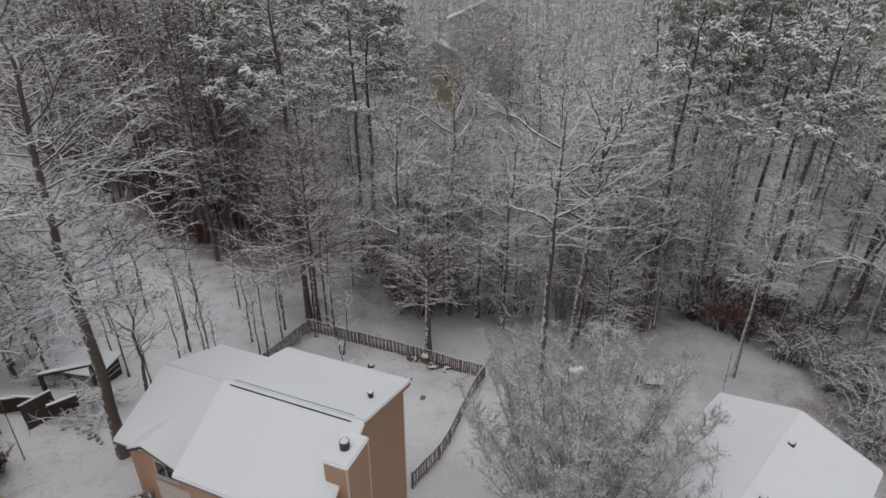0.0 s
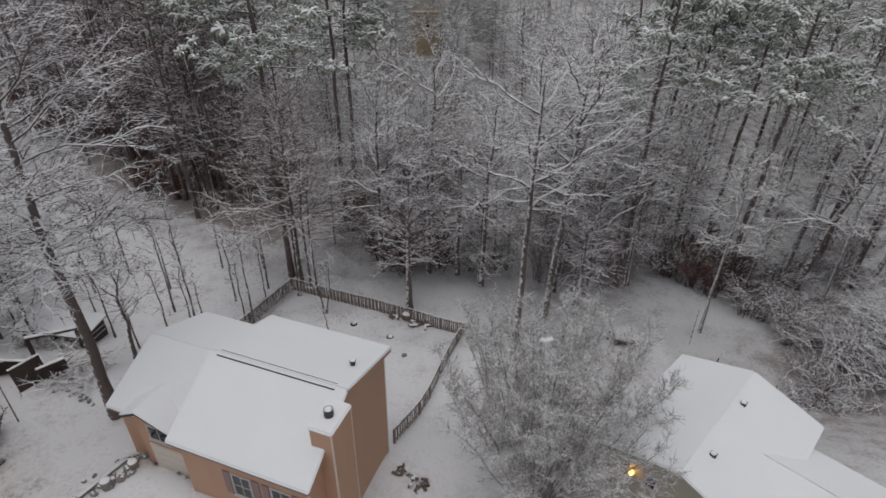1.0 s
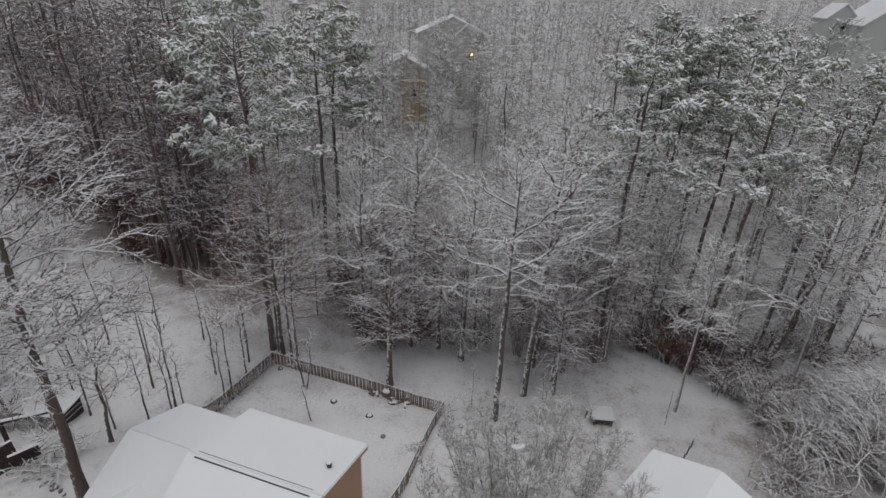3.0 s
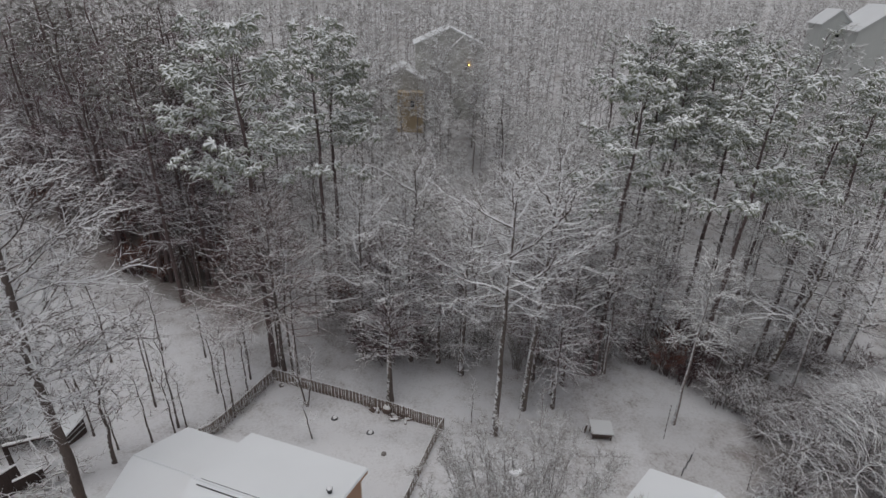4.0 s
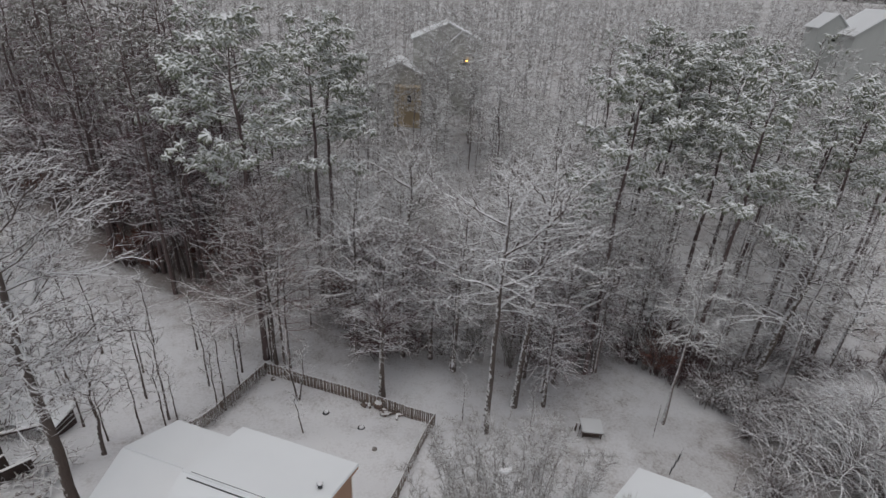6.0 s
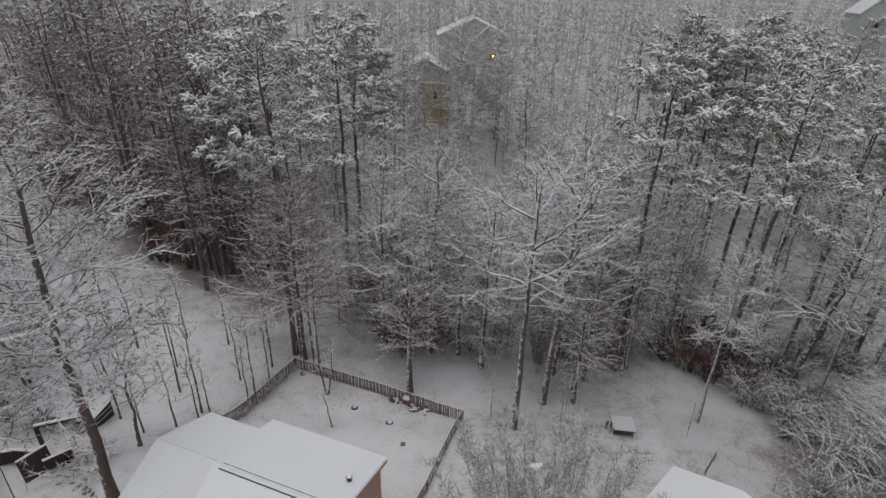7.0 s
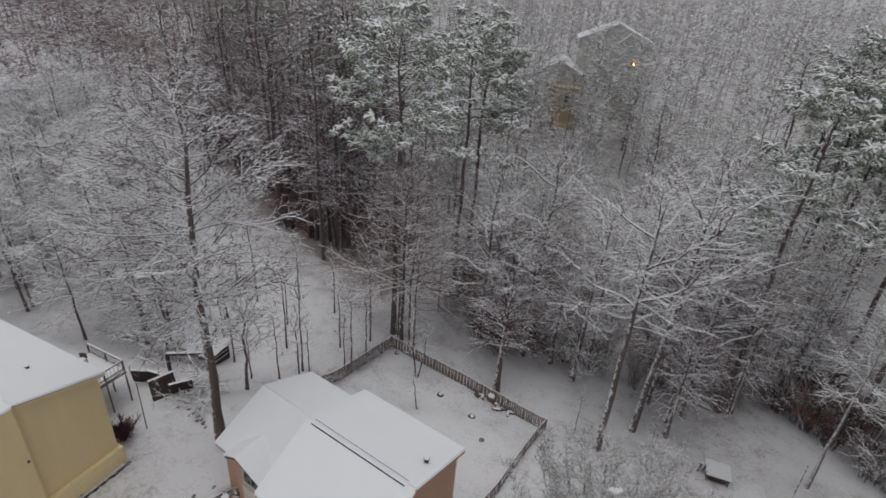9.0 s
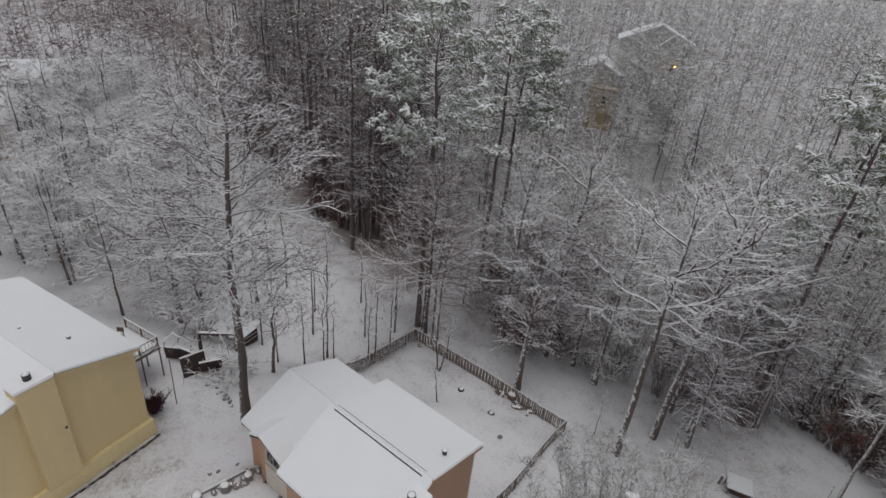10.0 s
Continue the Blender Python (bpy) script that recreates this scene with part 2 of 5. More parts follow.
def tube(bm, p, q, r0, r1, sides=8, caps=True):
    p, q = Vector(p), Vector(q)
    d = (q - p)
    rot = d.to_track_quat("Z", "Y").to_matrix().to_4x4()
    bmesh.ops.create_cone(bm, cap_ends=caps, segments=sides, radius1=r0, radius2=r1, depth=d.length,
                          matrix=Matrix.Translation((p + q) / 2) @ rot)
    return bm


def thing(name, label, category, m=None, group=""):
    ob = new(name)
    if m is not None:
        ob.matrix_world = m
    return tagged(ob, label, category, group)


# ---- ground ----
def smooth_step(v):
    v = min(1.0, max(0.0, v))
    return v * v * (3 - 2 * v)


def ground_z(x, y):
    """A bank that falls from the house plots to a wooded hollow; the far side climbs again."""
    left = smooth_step((-9 - x) / 10)
    foot = 31.0 + 8.0 * left
    z = -1.3 + 3.2 * smooth_step((foot - y) / 9.5)
    z -= 0.035 * min(max(x, 0.0), 34.0) * smooth_step((y - 18) / 14)
    z += 11.0 * smooth_step((y - 66) / 75) + 0.10 * max(0.0, min(y, 420) - 140)
    # the shallow ditch behind the gardens
    z -= 0.8 * smooth_step((y - 36) / 4.5) * smooth_step((54 - y) / 5) * smooth_step((x + 24) / 8) * smooth_step((24 - x) / 6)
    # the raised front garden of the russet house
    u, v = 0.929 * (x + 1.88) - 0.37 * (y - 23.6), 0.37 * (x + 1.88) + 0.929 * (y - 23.6)
    z += 3.2 * smooth_step((-4.5 - v) / 4.5) * smooth_step((u + 16.0) / 3.2) * smooth_step((5.0 - u) / 5)
    z += 0.16 * noise.noise((x * 0.16, y * 0.16, 0.0)) + 0.05 * noise.noise((x * 0.7, y * 0.7, 3.0))
    return z


def stand_edge(x):
    """Where the dark pine stand on the west side begins."""
    return 55 + max(0.0, -18 - x) * 0.58 + max(0.0, -32 - x) * 0.20


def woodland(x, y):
    """How much litter and grey the ground gets: 1 under the trees, 0 on lawns and round the houses, more in the pine
    stand.
    """
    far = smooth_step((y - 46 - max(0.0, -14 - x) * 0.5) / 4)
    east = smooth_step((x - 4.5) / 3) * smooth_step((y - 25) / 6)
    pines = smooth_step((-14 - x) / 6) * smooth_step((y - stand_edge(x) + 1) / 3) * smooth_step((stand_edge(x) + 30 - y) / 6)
    # thin: a greyer, more littered zone of open ground in the east
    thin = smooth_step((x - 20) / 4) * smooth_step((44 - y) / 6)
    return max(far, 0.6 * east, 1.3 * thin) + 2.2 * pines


def make_ground():
    xs = np.concatenate([np.linspace(-900, -120, 14), np.linspace(-110, -44, 34), np.linspace(-42, 60, 150), np.linspace(63, 130, 30), np.linspace(145, 900, 14)])
    ys = np.concatenate([np.linspace(-500, -30, 10), np.linspace(-20, 6, 14), np.linspace(7, 62, 96), np.linspace(64, 150, 50), np.linspace(160, 900, 20)])
    verts = [(x, y, ground_z(x, y)) for y in ys for x in xs]
    w = len(xs)
    faces = [(j * w + i, j * w + i + 1, (j + 1) * w + i + 1, (j + 1) * w + i) for j in range(len(ys) - 1) for i in range(w - 1)]
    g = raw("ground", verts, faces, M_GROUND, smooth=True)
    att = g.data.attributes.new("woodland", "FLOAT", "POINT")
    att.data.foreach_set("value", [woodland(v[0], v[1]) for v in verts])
    tagged(g, "snow-covered ground with leaf litter and stalks showing through", "ground", kind="structure")


make_ground()


# ---- trees ----
class Wood:
    """Collects tapered branches, drawn as tubes that end in a point; a three-sided twig carries its snow on a ridge."""

    def __init__(self):
        self.lines = {}

    def add(self, pts, radii, sides, slot=0):
        self.lines.setdefault((len(pts), sides, slot), []).append((pts, radii))

    def mesh(self, name, materials, parent=None):
        verts, faces, slots, start = [], [], [], 0
        for (n, sides, slot), some in self.lines.items():
            p = np.array([s[0] for s in some], float)
            r = np.array([s[1] for s in some], float)
            m = len(p)
            d = np.empty_like(p)
            d[:, 1:-1] = p[:, 2:] - p[:, :-2]
            d[:, 0], d[:, -1] = p[:, 1] - p[:, 0], p[:, -1] - p[:, -2]
            d /= np.linalg.norm(d, axis=2, keepdims=True) + 1e-9
            up = np.where(np.abs(d[..., 2:3]) < 0.95, np.array((0, 0, 1.0)), np.array((0, 1.0, 0)))
            s = np.cross(d, up)
            s /= np.linalg.norm(s, axis=2, keepdims=True)
            nn = np.cross(s, d)
            a = 2 * math.pi * np.arange(sides) / sides + (math.pi / 2 if sides == 3 else -math.pi / 2)
            ring = p[:, :-1, None] + r[:, :-1, None, None] * (np.cos(a)[:, None] * s[:, :-1, None] + np.sin(a)[:, None] * nn[:, :-1, None])
            per = (n - 1) * sides + 1
            v = np.concatenate([ring.reshape(m, -1, 3), p[:, -1:]], axis=1)
            verts.append(v.reshape(-1, 3))
            base = start + per * np.arange(m)[:, None]
            k = np.arange(sides)
            k2 = (k + 1) % sides
            for i in range(n - 2):
                q = np.stack([i * sides + k, i * sides + k2, (i + 1) * sides + k2, (i + 1) * sides + k], 1)
                faces += (base[:, :, None] + q).reshape(-1, 4).tolist()
                slots += [slot] * (m * sides)
            q = np.stack([(n - 2) * sides + k, (n - 2) * sides + k2, np.full(sides, per - 1)], 1)
            faces += (base[:, :, None] + q).reshape(-1, 3).tolist()
            slots += [slot] * (m * sides)
            start += per * m
        me = bpy.data.meshes.new(name)
        me.from_pydata(np.concatenate(verts).tolist(), [], faces)
        for material in materials:
            me.materials.append(material)
        me.polygons.foreach_set("material_index", slots)
        me.update()
        ob = new(name, me)
        ob.parent = parent
        return ob


def unit(az, el):
    c = math.cos(el)
    return (math.cos(az) * c, math.sin(az) * c, math.sin(el))


def plus(p, d, k):
    return (p[0] + d[0] * k, p[1] + d[1] * k, p[2] + d[2] * k)


def bend(rng, p, az, el, length, n, lift, wander):
    """A wandering line; lift: how much its slope changes by its tip."""
    pts = [p]
    for i in range(n):
        az += rng.gauss(0, wander)
        p = plus(p, unit(az, el + lift * (i + 0.5) / n + rng.gauss(0, wander * 0.7)), length / n)
        pts.append(p)
    return pts


def along(pts, t):
    f = t * (len(pts) - 1)
    i = min(int(f), len(pts) - 2)
    f -= i
    a, b = pts[i], pts[i + 1]
    return (a[0] + (b[0] - a[0]) * f, a[1] + (b[1] - a[1]) * f, a[2] + (b[2] - a[2]) * f)


def heading(pts, t):
    i = min(int(t * (len(pts) - 1)), len(pts) - 2)
    a, b = pts[i], pts[i + 1]
    return math.atan2(b[1] - a[1], b[0] - a[0]), math.atan2(b[2] - a[2], math.hypot(b[0] - a[0], b[1] - a[1]))


PROFILE = {
    "round": lambda k: 0.70 + 0.75 * k if k < 0.4 else 1.0 - 0.75 * (k - 0.4) / 0.6,
    "cone": lambda k: 1.05 - 0.8 * k,
    "vase": lambda k: 0.55 + 0.5 * k if k < 0.75 else 0.9 - 1.6 * (k - 0.75),
    "column": lambda k: 0.8 - 0.35 * k,
}


def hardwood(name, label, seed, height, r, start, limbs, reach, el_low, el_high, sub, twigs, twig_len, twig_r, lift=0.3, shape="round",
             trunk_mat=None, twig_mat=None, wander=0.2, droop=0.1, forks=0, spare=0.5, crook=0.08, limb_mat=None, bold=1.0):
    """A bare, snow-laden broadleaf tree: thing > trunk, crown."""
    rng = random.Random(seed)
    root = thing(name, label, "tree")
    trunk, crown = Wood(), Wood()
    n = 8
    line = [(rng.gauss(0, crook) * i / 4, rng.gauss(0, crook) * i / 4, height * i / n - (0.35 if i == 0 else 0)) for i in range(n + 1)]
    trunk.add(line, [r * (1.35 if i == 0 else 1.0) * (1 - i / n) ** 0.7 + 0.012 for i in range(n + 1)], 8)
    arms = []
    for i in range(limbs):
        t = start + (0.97 - start) * ((i + rng.random()) / limbs)
        k = (t - start) / (1 - start)
        length = reach * max(0.22, PROFILE[shape](k)) * rng.uniform(0.65, 1.15)
        arms.append((along(line, t), i * 2.399 + rng.gauss(0, 0.4), el_low + (el_high - el_low) * k + rng.gauss(0, 0.14), length, r * (1 - t) * 0.36 + 0.022))
    for i in range(forks):
        t = start + (0.85 - start) * (i + rng.random()) / forks
        arms.append((along(line, t), i * 2.4 + rng.gauss(0, 0.5), rng.uniform(0.3, 0.75), reach * rng.uniform(0.8, 1.25), (r * (1 - t) * 0.45 + 0.035) * bold))
    for p, az, el, length, ar in arms:
        pts = bend(rng, p, az, el, length, 5, lift, wander)
        crown.add(pts, [ar * (1 - j / 5.6) + 0.016 for j in range(6)], 4, 0)
        ns = max(2, int(sub * (0.45 + 0.55 * length / reach)))
        for j in range(ns):
            t = 0.14 + 0.86 * (j + rng.random()) / ns
            a, e = heading(pts, t)
            sl = length * (0.62 - 0.34 * t) * rng.uniform(0.6, 1.25) + 0.4
            side = 1 if (j % 2) else -1
            sp = bend(rng, along(pts, t), a + side * rng.uniform(0.4, 1.15), e * 0.6 + rng.gauss(0.05, 0.3), sl, 3, lift * 0.4 - droop, wander * 1.3)
            crown.add(sp, [ar * 0.36 + 0.014, ar * 0.26 + 0.013, ar * 0.16 + 0.012, 0], 3, 0)
            for q in range(twigs):
                tt = 0.08 + 0.92 * (q + rng.random()) / twigs
                a2, e2 = heading(sp, tt)
                tl = twig_len * rng.uniform(0.45, 1.3)
                b = along(sp, tt)
                tip = plus(b, unit(a2 + rng.choice((-1, 1)) * rng.uniform(0.2, 1.2), e2 * 0.5 + rng.gauss(0.1 - droop, 0.4)), tl)
                crown.add([b, tip], [twig_r, 0], 3, 1)
                if rng.random() < spare:
                    m = along([b, tip], rng.uniform(0.25, 0.7))
                    crown.add([m, plus(m, unit(a2 + rng.uniform(-1.5, 1.5), rng.gauss(0.05 - droop, 0.45)), tl * 0.65)], [twig_r * 0.8, 0], 3, 1)
    trunk.mesh("trunk", [trunk_mat or M_TRUNK], root).data.shade_smooth()
    crown.mesh("crown", [limb_mat or M_LIMB, twig_mat or M_TWIG], root)
    return root


def pine(name, label, seed, height, r, start, whorls, reach, tufts, fingers=9, snags=9, low=0.0, plump=1.0, needles=None):
    """A tall loblolly pine with a clear stem and rounded, drooping, snow-loaded tufts at the ends of its boughs: thing > trunk, crown."""
    rng = random.Random(seed)
    root = thing(name, label, "tree")
    trunk, crown = Wood(), Wood()
    line = [(rng.gauss(0, 0.1) * i / 3, rng.gauss(0, 0.1) * i / 3, height * i / 8 - (0.35 if i == 0 else 0)) for i in range(9)]
    trunk.add(line, [r * (1.3 if i == 0 else 1) * (1 - i / 8) ** 0.6 + 0.02 for i in range(9)], 8)
    for i in range(snags):
        t = rng.uniform(0.25, start)
        crown.add(bend(rng, along(line, t), rng.uniform(0, 6.28), rng.uniform(-0.3, 0.2), rng.uniform(0.6, 2.4), 3, -0.2, 0.2), [0.035, 0.026, 0.018, 0], 3, 0)
    for i in range(whorls):
        t = start + (0.98 - start) * (i + rng.random() * 0.7) / whorls
        k = (t - start) / (1 - start)
        length = reach * (1.0 - 0.62 * k) * rng.uniform(0.4, 1.2) * (0.75 if k < 0.06 else 1)
        pts = bend(rng, along(line, t), i * 2.399 + rng.gauss(0, 0.6), low + 0.05 + 0.75 * k + rng.gauss(0, 0.2), length, 6, 0.15 - 0.3 * (1 - k), 0.2)
        crown.add(pts, [0.07 * (1 - 0.5 * k), 0.06, 0.05, 0.04, 0.032, 0.024, 0], 4, 0)
        ns = max(3, int(tufts * length / reach))
        for j in range(ns):
            tt = 0.3 + 0.7 * (j + rng.random()) / ns
            a, e = heading(pts, tt)
            az = a + (1 if j % 2 else -1) * rng.uniform(0.2, 1.2)
            ln = rng.uniform(0.4, 1.5) * (1.4 - 0.8 * tt)
            sp = bend(rng, along(pts, tt), az, e * 0.6 + rng.gauss(0.15, 0.35), ln, 3, -0.3, 0.2)
            crown.add(sp, [0.026, 0.02, 0.014, 0], 3, 0)
            c, size = sp[3], plump * rng.uniform(0.75, 1.25)
            for q in range(fingers):
                fa, fe = az + rng.gauss(0, 1.2), rng.gauss(-0.05, 0.45)
                fl, w = rng.uniform(0.32, 0.72) * size, rng.uniform(0.045, 0.095) * size
                m1 = plus(c, unit(fa, fe), fl * 0.6)
                crown.add([plus(c, unit(fa, fe), -0.05), m1, plus(m1, unit(fa, fe - 0.8), fl * 0.5)], [w * 0.6, w, 0], 4, 1)
    trunk.mesh("trunk", [M_PINE_BARK], root).data.shade_smooth()
    crown.mesh("crown", [M_BRUSH if needles else M_LIMB, needles or M_NEEDLE], root).data.shade_smooth()
    return root


def shrub(name, label, seed, height, spread, stems, twigs, twig_len, twig_r, arch, material, stem_mat=None, split=3):
    """A many-stemmed bush in one piece. arch: how far the stems bow over under the snow."""
    rng = random.Random(seed)
    w = Wood()
    for i in range(stems):
        az = rng.uniform(0, 6.28)
        out = spread * math.sqrt(rng.random())
        el = math.atan2(height, out + 0.15) + rng.gauss(0, 0.1)
        pts = bend(rng, (rng.gauss(0, 0.14 * spread), rng.gauss(0, 0.14 * spread), -0.1), az, min(1.5, el + arch * 0.35), math.hypot(height, out) * rng.uniform(0.6, 1.08), 5, -arch, 0.14)
        r = 0.012 + 0.006 * height
        w.add(pts, [r * (1 - j / 6) + 0.006 for j in range(6)], 3, 0)
        for b in range(split):
            t0 = rng.uniform(0.25, 0.95)
            a, e = heading(pts, t0)
            sp = bend(rng, along(pts, t0), a + rng.gauss(0, 0.7), e + rng.gauss(0, 0.3), height * rng.uniform(0.14, 0.38), 2, -arch * 0.6, 0.2)
            w.add(sp, [r * 0.45, r * 0.3, 0], 3, 0)
            for q in range(twigs):
                t = (q + rng.random()) / twigs
                a2, e2 = heading(sp, t)
                p = along(sp, t)
                w.add([p, plus(p, unit(a2 + rng.gauss(0, 0.8), e2 + rng.gauss(-arch * 0.2, 0.4)), twig_len * rng.uniform(0.5, 1.3))], [twig_r, 0], 3, 1)
    ob = w.mesh(name, [stem_mat or M_LIMB, material])
    return tagged(ob, label, "shrub")


def dome_tree(name, label, seed, height, radius, stems):
    """A broad many-stemmed tree whose fine upright shoots end along a dome: thing > trunk, crown."""
    rng = random.Random(seed)
    root = thing(name, label, "tree")
    trunk, crown = Wood(), Wood()
    for i in range(stems):
        az, q = i * 2.399 + rng.gauss(0, 0.2), math.sqrt((i + 0.5) / stems)
        out = radius * q
        top = height * (0.60 + 0.4 * math.sqrt(max(0.0, 1 - (q * 0.97) ** 2))) * rng.uniform(0.9, 1.03)
        foot = (0.18 * out * math.cos(az), 0.18 * out * math.sin(az), -0.2)
        mid = (0.6 * out * math.cos(az), 0.6 * out * math.sin(az), top * 0.5)
        tip = (out * math.cos(az), out * math.sin(az), top)
        pts = []
        for j in range(7):
            t = j / 6
            a, b = along([foot, mid], t), along([mid, tip], t)
            c = along([a, b], t)
            pts.append(plus(c, (rng.gauss(0, 1), rng.gauss(0, 1), 0), 0.13 if j else 0))
        trunk.add(pts, [0.06 * (1 - j / 6.5) + 0.008 for j in range(7)], 5)
        for j in range(26):
            t = 0.32 + 0.68 * (j + rng.random()) / 26
            sp = bend(rng, along(pts, t), rng.uniform(0, 6.28), rng.uniform(0.3, 1.1), rng.uniform(0.7, 1.7) * (1.2 - 0.6 * t), 3, 0.15, 0.25)
            crown.add(sp, [0.020, 0.016, 0.012, 0], 3, 0)
            for k in range(14):
                tt = 0.1 + 0.9 * (k + rng.random()) / 14
                a2, e2 = heading(sp, tt)
                b = along(sp, tt)
                tip2 = plus(b, unit(a2 + rng.gauss(0, 1.3), e2 + rng.gauss(-0.3, 0.5)), rng.uniform(0.25, 0.7))
                crown.add([b, tip2], [0.015, 0], 3, 1)
                m = along([b, tip2], rng.uniform(0.2, 0.7))
                crown.add([m, plus(m, unit(a2 + rng.gauss(0, 1.5), e2 + rng.gauss(-0.4, 0.6)), rng.uniform(0.15, 0.45))], [0.012, 0], 3, 1)
    trunk.mesh("trunk", [M_TWIG_GREY], root).data.shade_smooth()
    crown.mesh("crown", [M_TWIG_GREY, M_TWIG_GREY], root)
    return root


def stand(x, y, turn=0.0, scale=1.0, tall=1.0, lean_x=0.0, lean_y=0.0, z=None):
    """A pose on the ground; lean in degrees."""
    return pose(x, y, ground_z(x, y) if z is None else z, lean_x, lean_y, 0) @ pose(0, 0, 0, 0, 0, turn) @ Matrix.Diagonal((scale, scale, scale * tall, 1))


# ---- houses ----
def lump(bm, x, y, z, sx, sy, sz, rng, rough=0.18, sub=2):
    """An uneven rounded lump, as of a stone or a heap of snow."""
    r = bmesh.ops.create_icosphere(bm, subdivisions=sub, radius=1.0)
    off = rng.uniform(0, 50)
    for v in r["verts"]:
        k = 1 + rough * noise.noise((v.co.x * 1.6 + off, v.co.y * 1.6, v.co.z * 1.6))
        v.co = Vector((x + v.co.x * sx * k, y + v.co.y * sy * k, z + v.co.z * sz * k))
    return bm


def prism_x(poly, x0, x1):
    """A slab whose outline poly lies in y, z and which runs from x0 to x1."""
    bm = prism([(y, z) for y, z in poly], x0, x1)
    bmesh.ops.transform(bm, matrix=Matrix(((0, 1, 0, 0), (1, 0, 0, 0), (0, 0, 1, 0), (0, 0, 0, 1))), verts=bm.verts)
    bmesh.ops.recalc_face_normals(bm, faces=bm.faces)
    return bm


def soft_slab(poly, x0, x1, edge=0.06):
    bm = prism_x(poly, x0, x1)
    bmesh.ops.bevel(bm, geom=list(bm.edges), offset=edge, segments=2, affect="EDGES")
    return bm


def gable_block(house, x0, x1, y0, y1, eave, ridge, base, siding, over=0.3, snow=0.17, left=True, right=True, ends=0.3, eave_front=None, ym=None):
    """Four walls under a pitched roof whose ridge runs along x: wall, roof, fascia and the snow on it. The front (y0) eave may hang lower than the back one."""
    ym = (y0 + y1) / 2 if ym is None else ym
    front = eave if eave_front is None else eave_front
    wx0, wx1, wy0, wy1 = x0 + ends, x1 - ends, y0 + over, y1 - over
    low_f = front + (ridge - front) / (ym - y0) * over - 0.22
    low_b = eave + (ridge - eave) / (y1 - ym) * over - 0.22
    part("wall", boxes((wx0, wx1, wy0, wy0 + 0.2, base, low_f)), siding, house)
    part("wall", boxes((wx0, wx1, wy1 - 0.2, wy1, base, low_b)), siding, house)
    pent = [(wy0 + 0.003, base), (wy1 - 0.003, base), (wy1 - 0.003, low_b - 0.002), (ym, ridge - 0.2), (wy0 + 0.003, low_f - 0.002)]
    if left:
        part("wall", prism_x(pent, wx0 - 0.003, wx0 + 0.197), siding, house)
    if right:
        part("wall", prism_x(pent, wx1 - 0.197, wx1 + 0.003), siding, house)
    for ya, s, ez in ((y0, 1, front), (y1, -1, eave)):
        part("roof", prism_x([(ya, ez - 0.17), (ym, ridge - 0.17), (ym, ridge), (ya, ez)], x0, x1), M_SHINGLE, house, "dark shingle roof under the snow")
        part("gutter", boxes((x0 + 0.02, x1 - 0.02, min(ya, ya - s * 0.07), max(ya, ya - s * 0.07), ez - 0.15, ez - 0.05), bevel=0.015), M_FASCIA, house, "plum gutter along the eave")
        e = ya - s * 0.10
        part("roof_snow", soft_slab([(e, ez - 0.02), (ym + s * 0.002, ridge + 0.004), (ym + s * 0.002, ridge + snow), (e, ez + snow)], x0 - 0.06, x1 + 0.06), M_SNOW, house, "smooth white snow blanket")
    for xa in (x0 - 0.025, x1 + 0.003):
        for ya, ez in ((y0, front), (y1, eave)):
            part("fascia", prism_x([(ya, ez - 0.2), (ym, ridge - 0.2), (ym, ridge - 0.02), (ya, ez - 0.02)], xa, xa + 0.022), siding, house)


def window_on(house, x, y, z, w, h, side="front", grid=(2, 2)):
    """A framed window proud of a wall: window > frame bars, pane. x, y, z: the middle of its sill."""
    turn = {"front": 0, "right": 90, "back": 180, "left": -90}[side]
    m = pose(x, y, z, 0, 0, turn)

    def put(bm):
        bmesh.ops.transform(bm, matrix=m, verts=bm.verts)
        return bm

    t = 0.09
    win = part("window", put(boxes((-w / 2 - t, -w / 2, -0.06, 0.0, -t, h + t), (w / 2, w / 2 + t, -0.06, 0.0, -t, h + t), (-w / 2, w / 2, -0.06, 0, -t, 0), (-w / 2, w / 2, -0.06, 0, h, h + t))), M_FRAME, house, "white-framed window with small panes")
    for i in range(grid[0]):
        for j in range(grid[1]):
            a, b = w / grid[0], h / grid[1]
            part("pane", put(boxes((-w / 2 + i * a + 0.02, -w / 2 + (i + 1) * a - 0.02, -0.03, -0.012, j * b + 0.02, (j + 1) * b - 0.02))), M_GLASS, win)
    for i in range(1, grid[0]):
        part("muntin", put(boxes((-w / 2 + i * w / grid[0] - 0.02, -w / 2 + i * w / grid[0] + 0.02, -0.045, -0.005, 0, h))), M_FRAME, win)
    for j in range(1, grid[1]):
        part("muntin", put(boxes((-w / 2, w / 2, -0.043, -0.007, j * h / grid[1] - 0.02, j * h / grid[1] + 0.02))), M_FRAME, win)
    part("sill", put(boxes((-w / 2 - 0.14, w / 2 + 0.14, -0.12, 0, -t - 0.05, -t - 0.002))), M_FRAME, win)
    return win


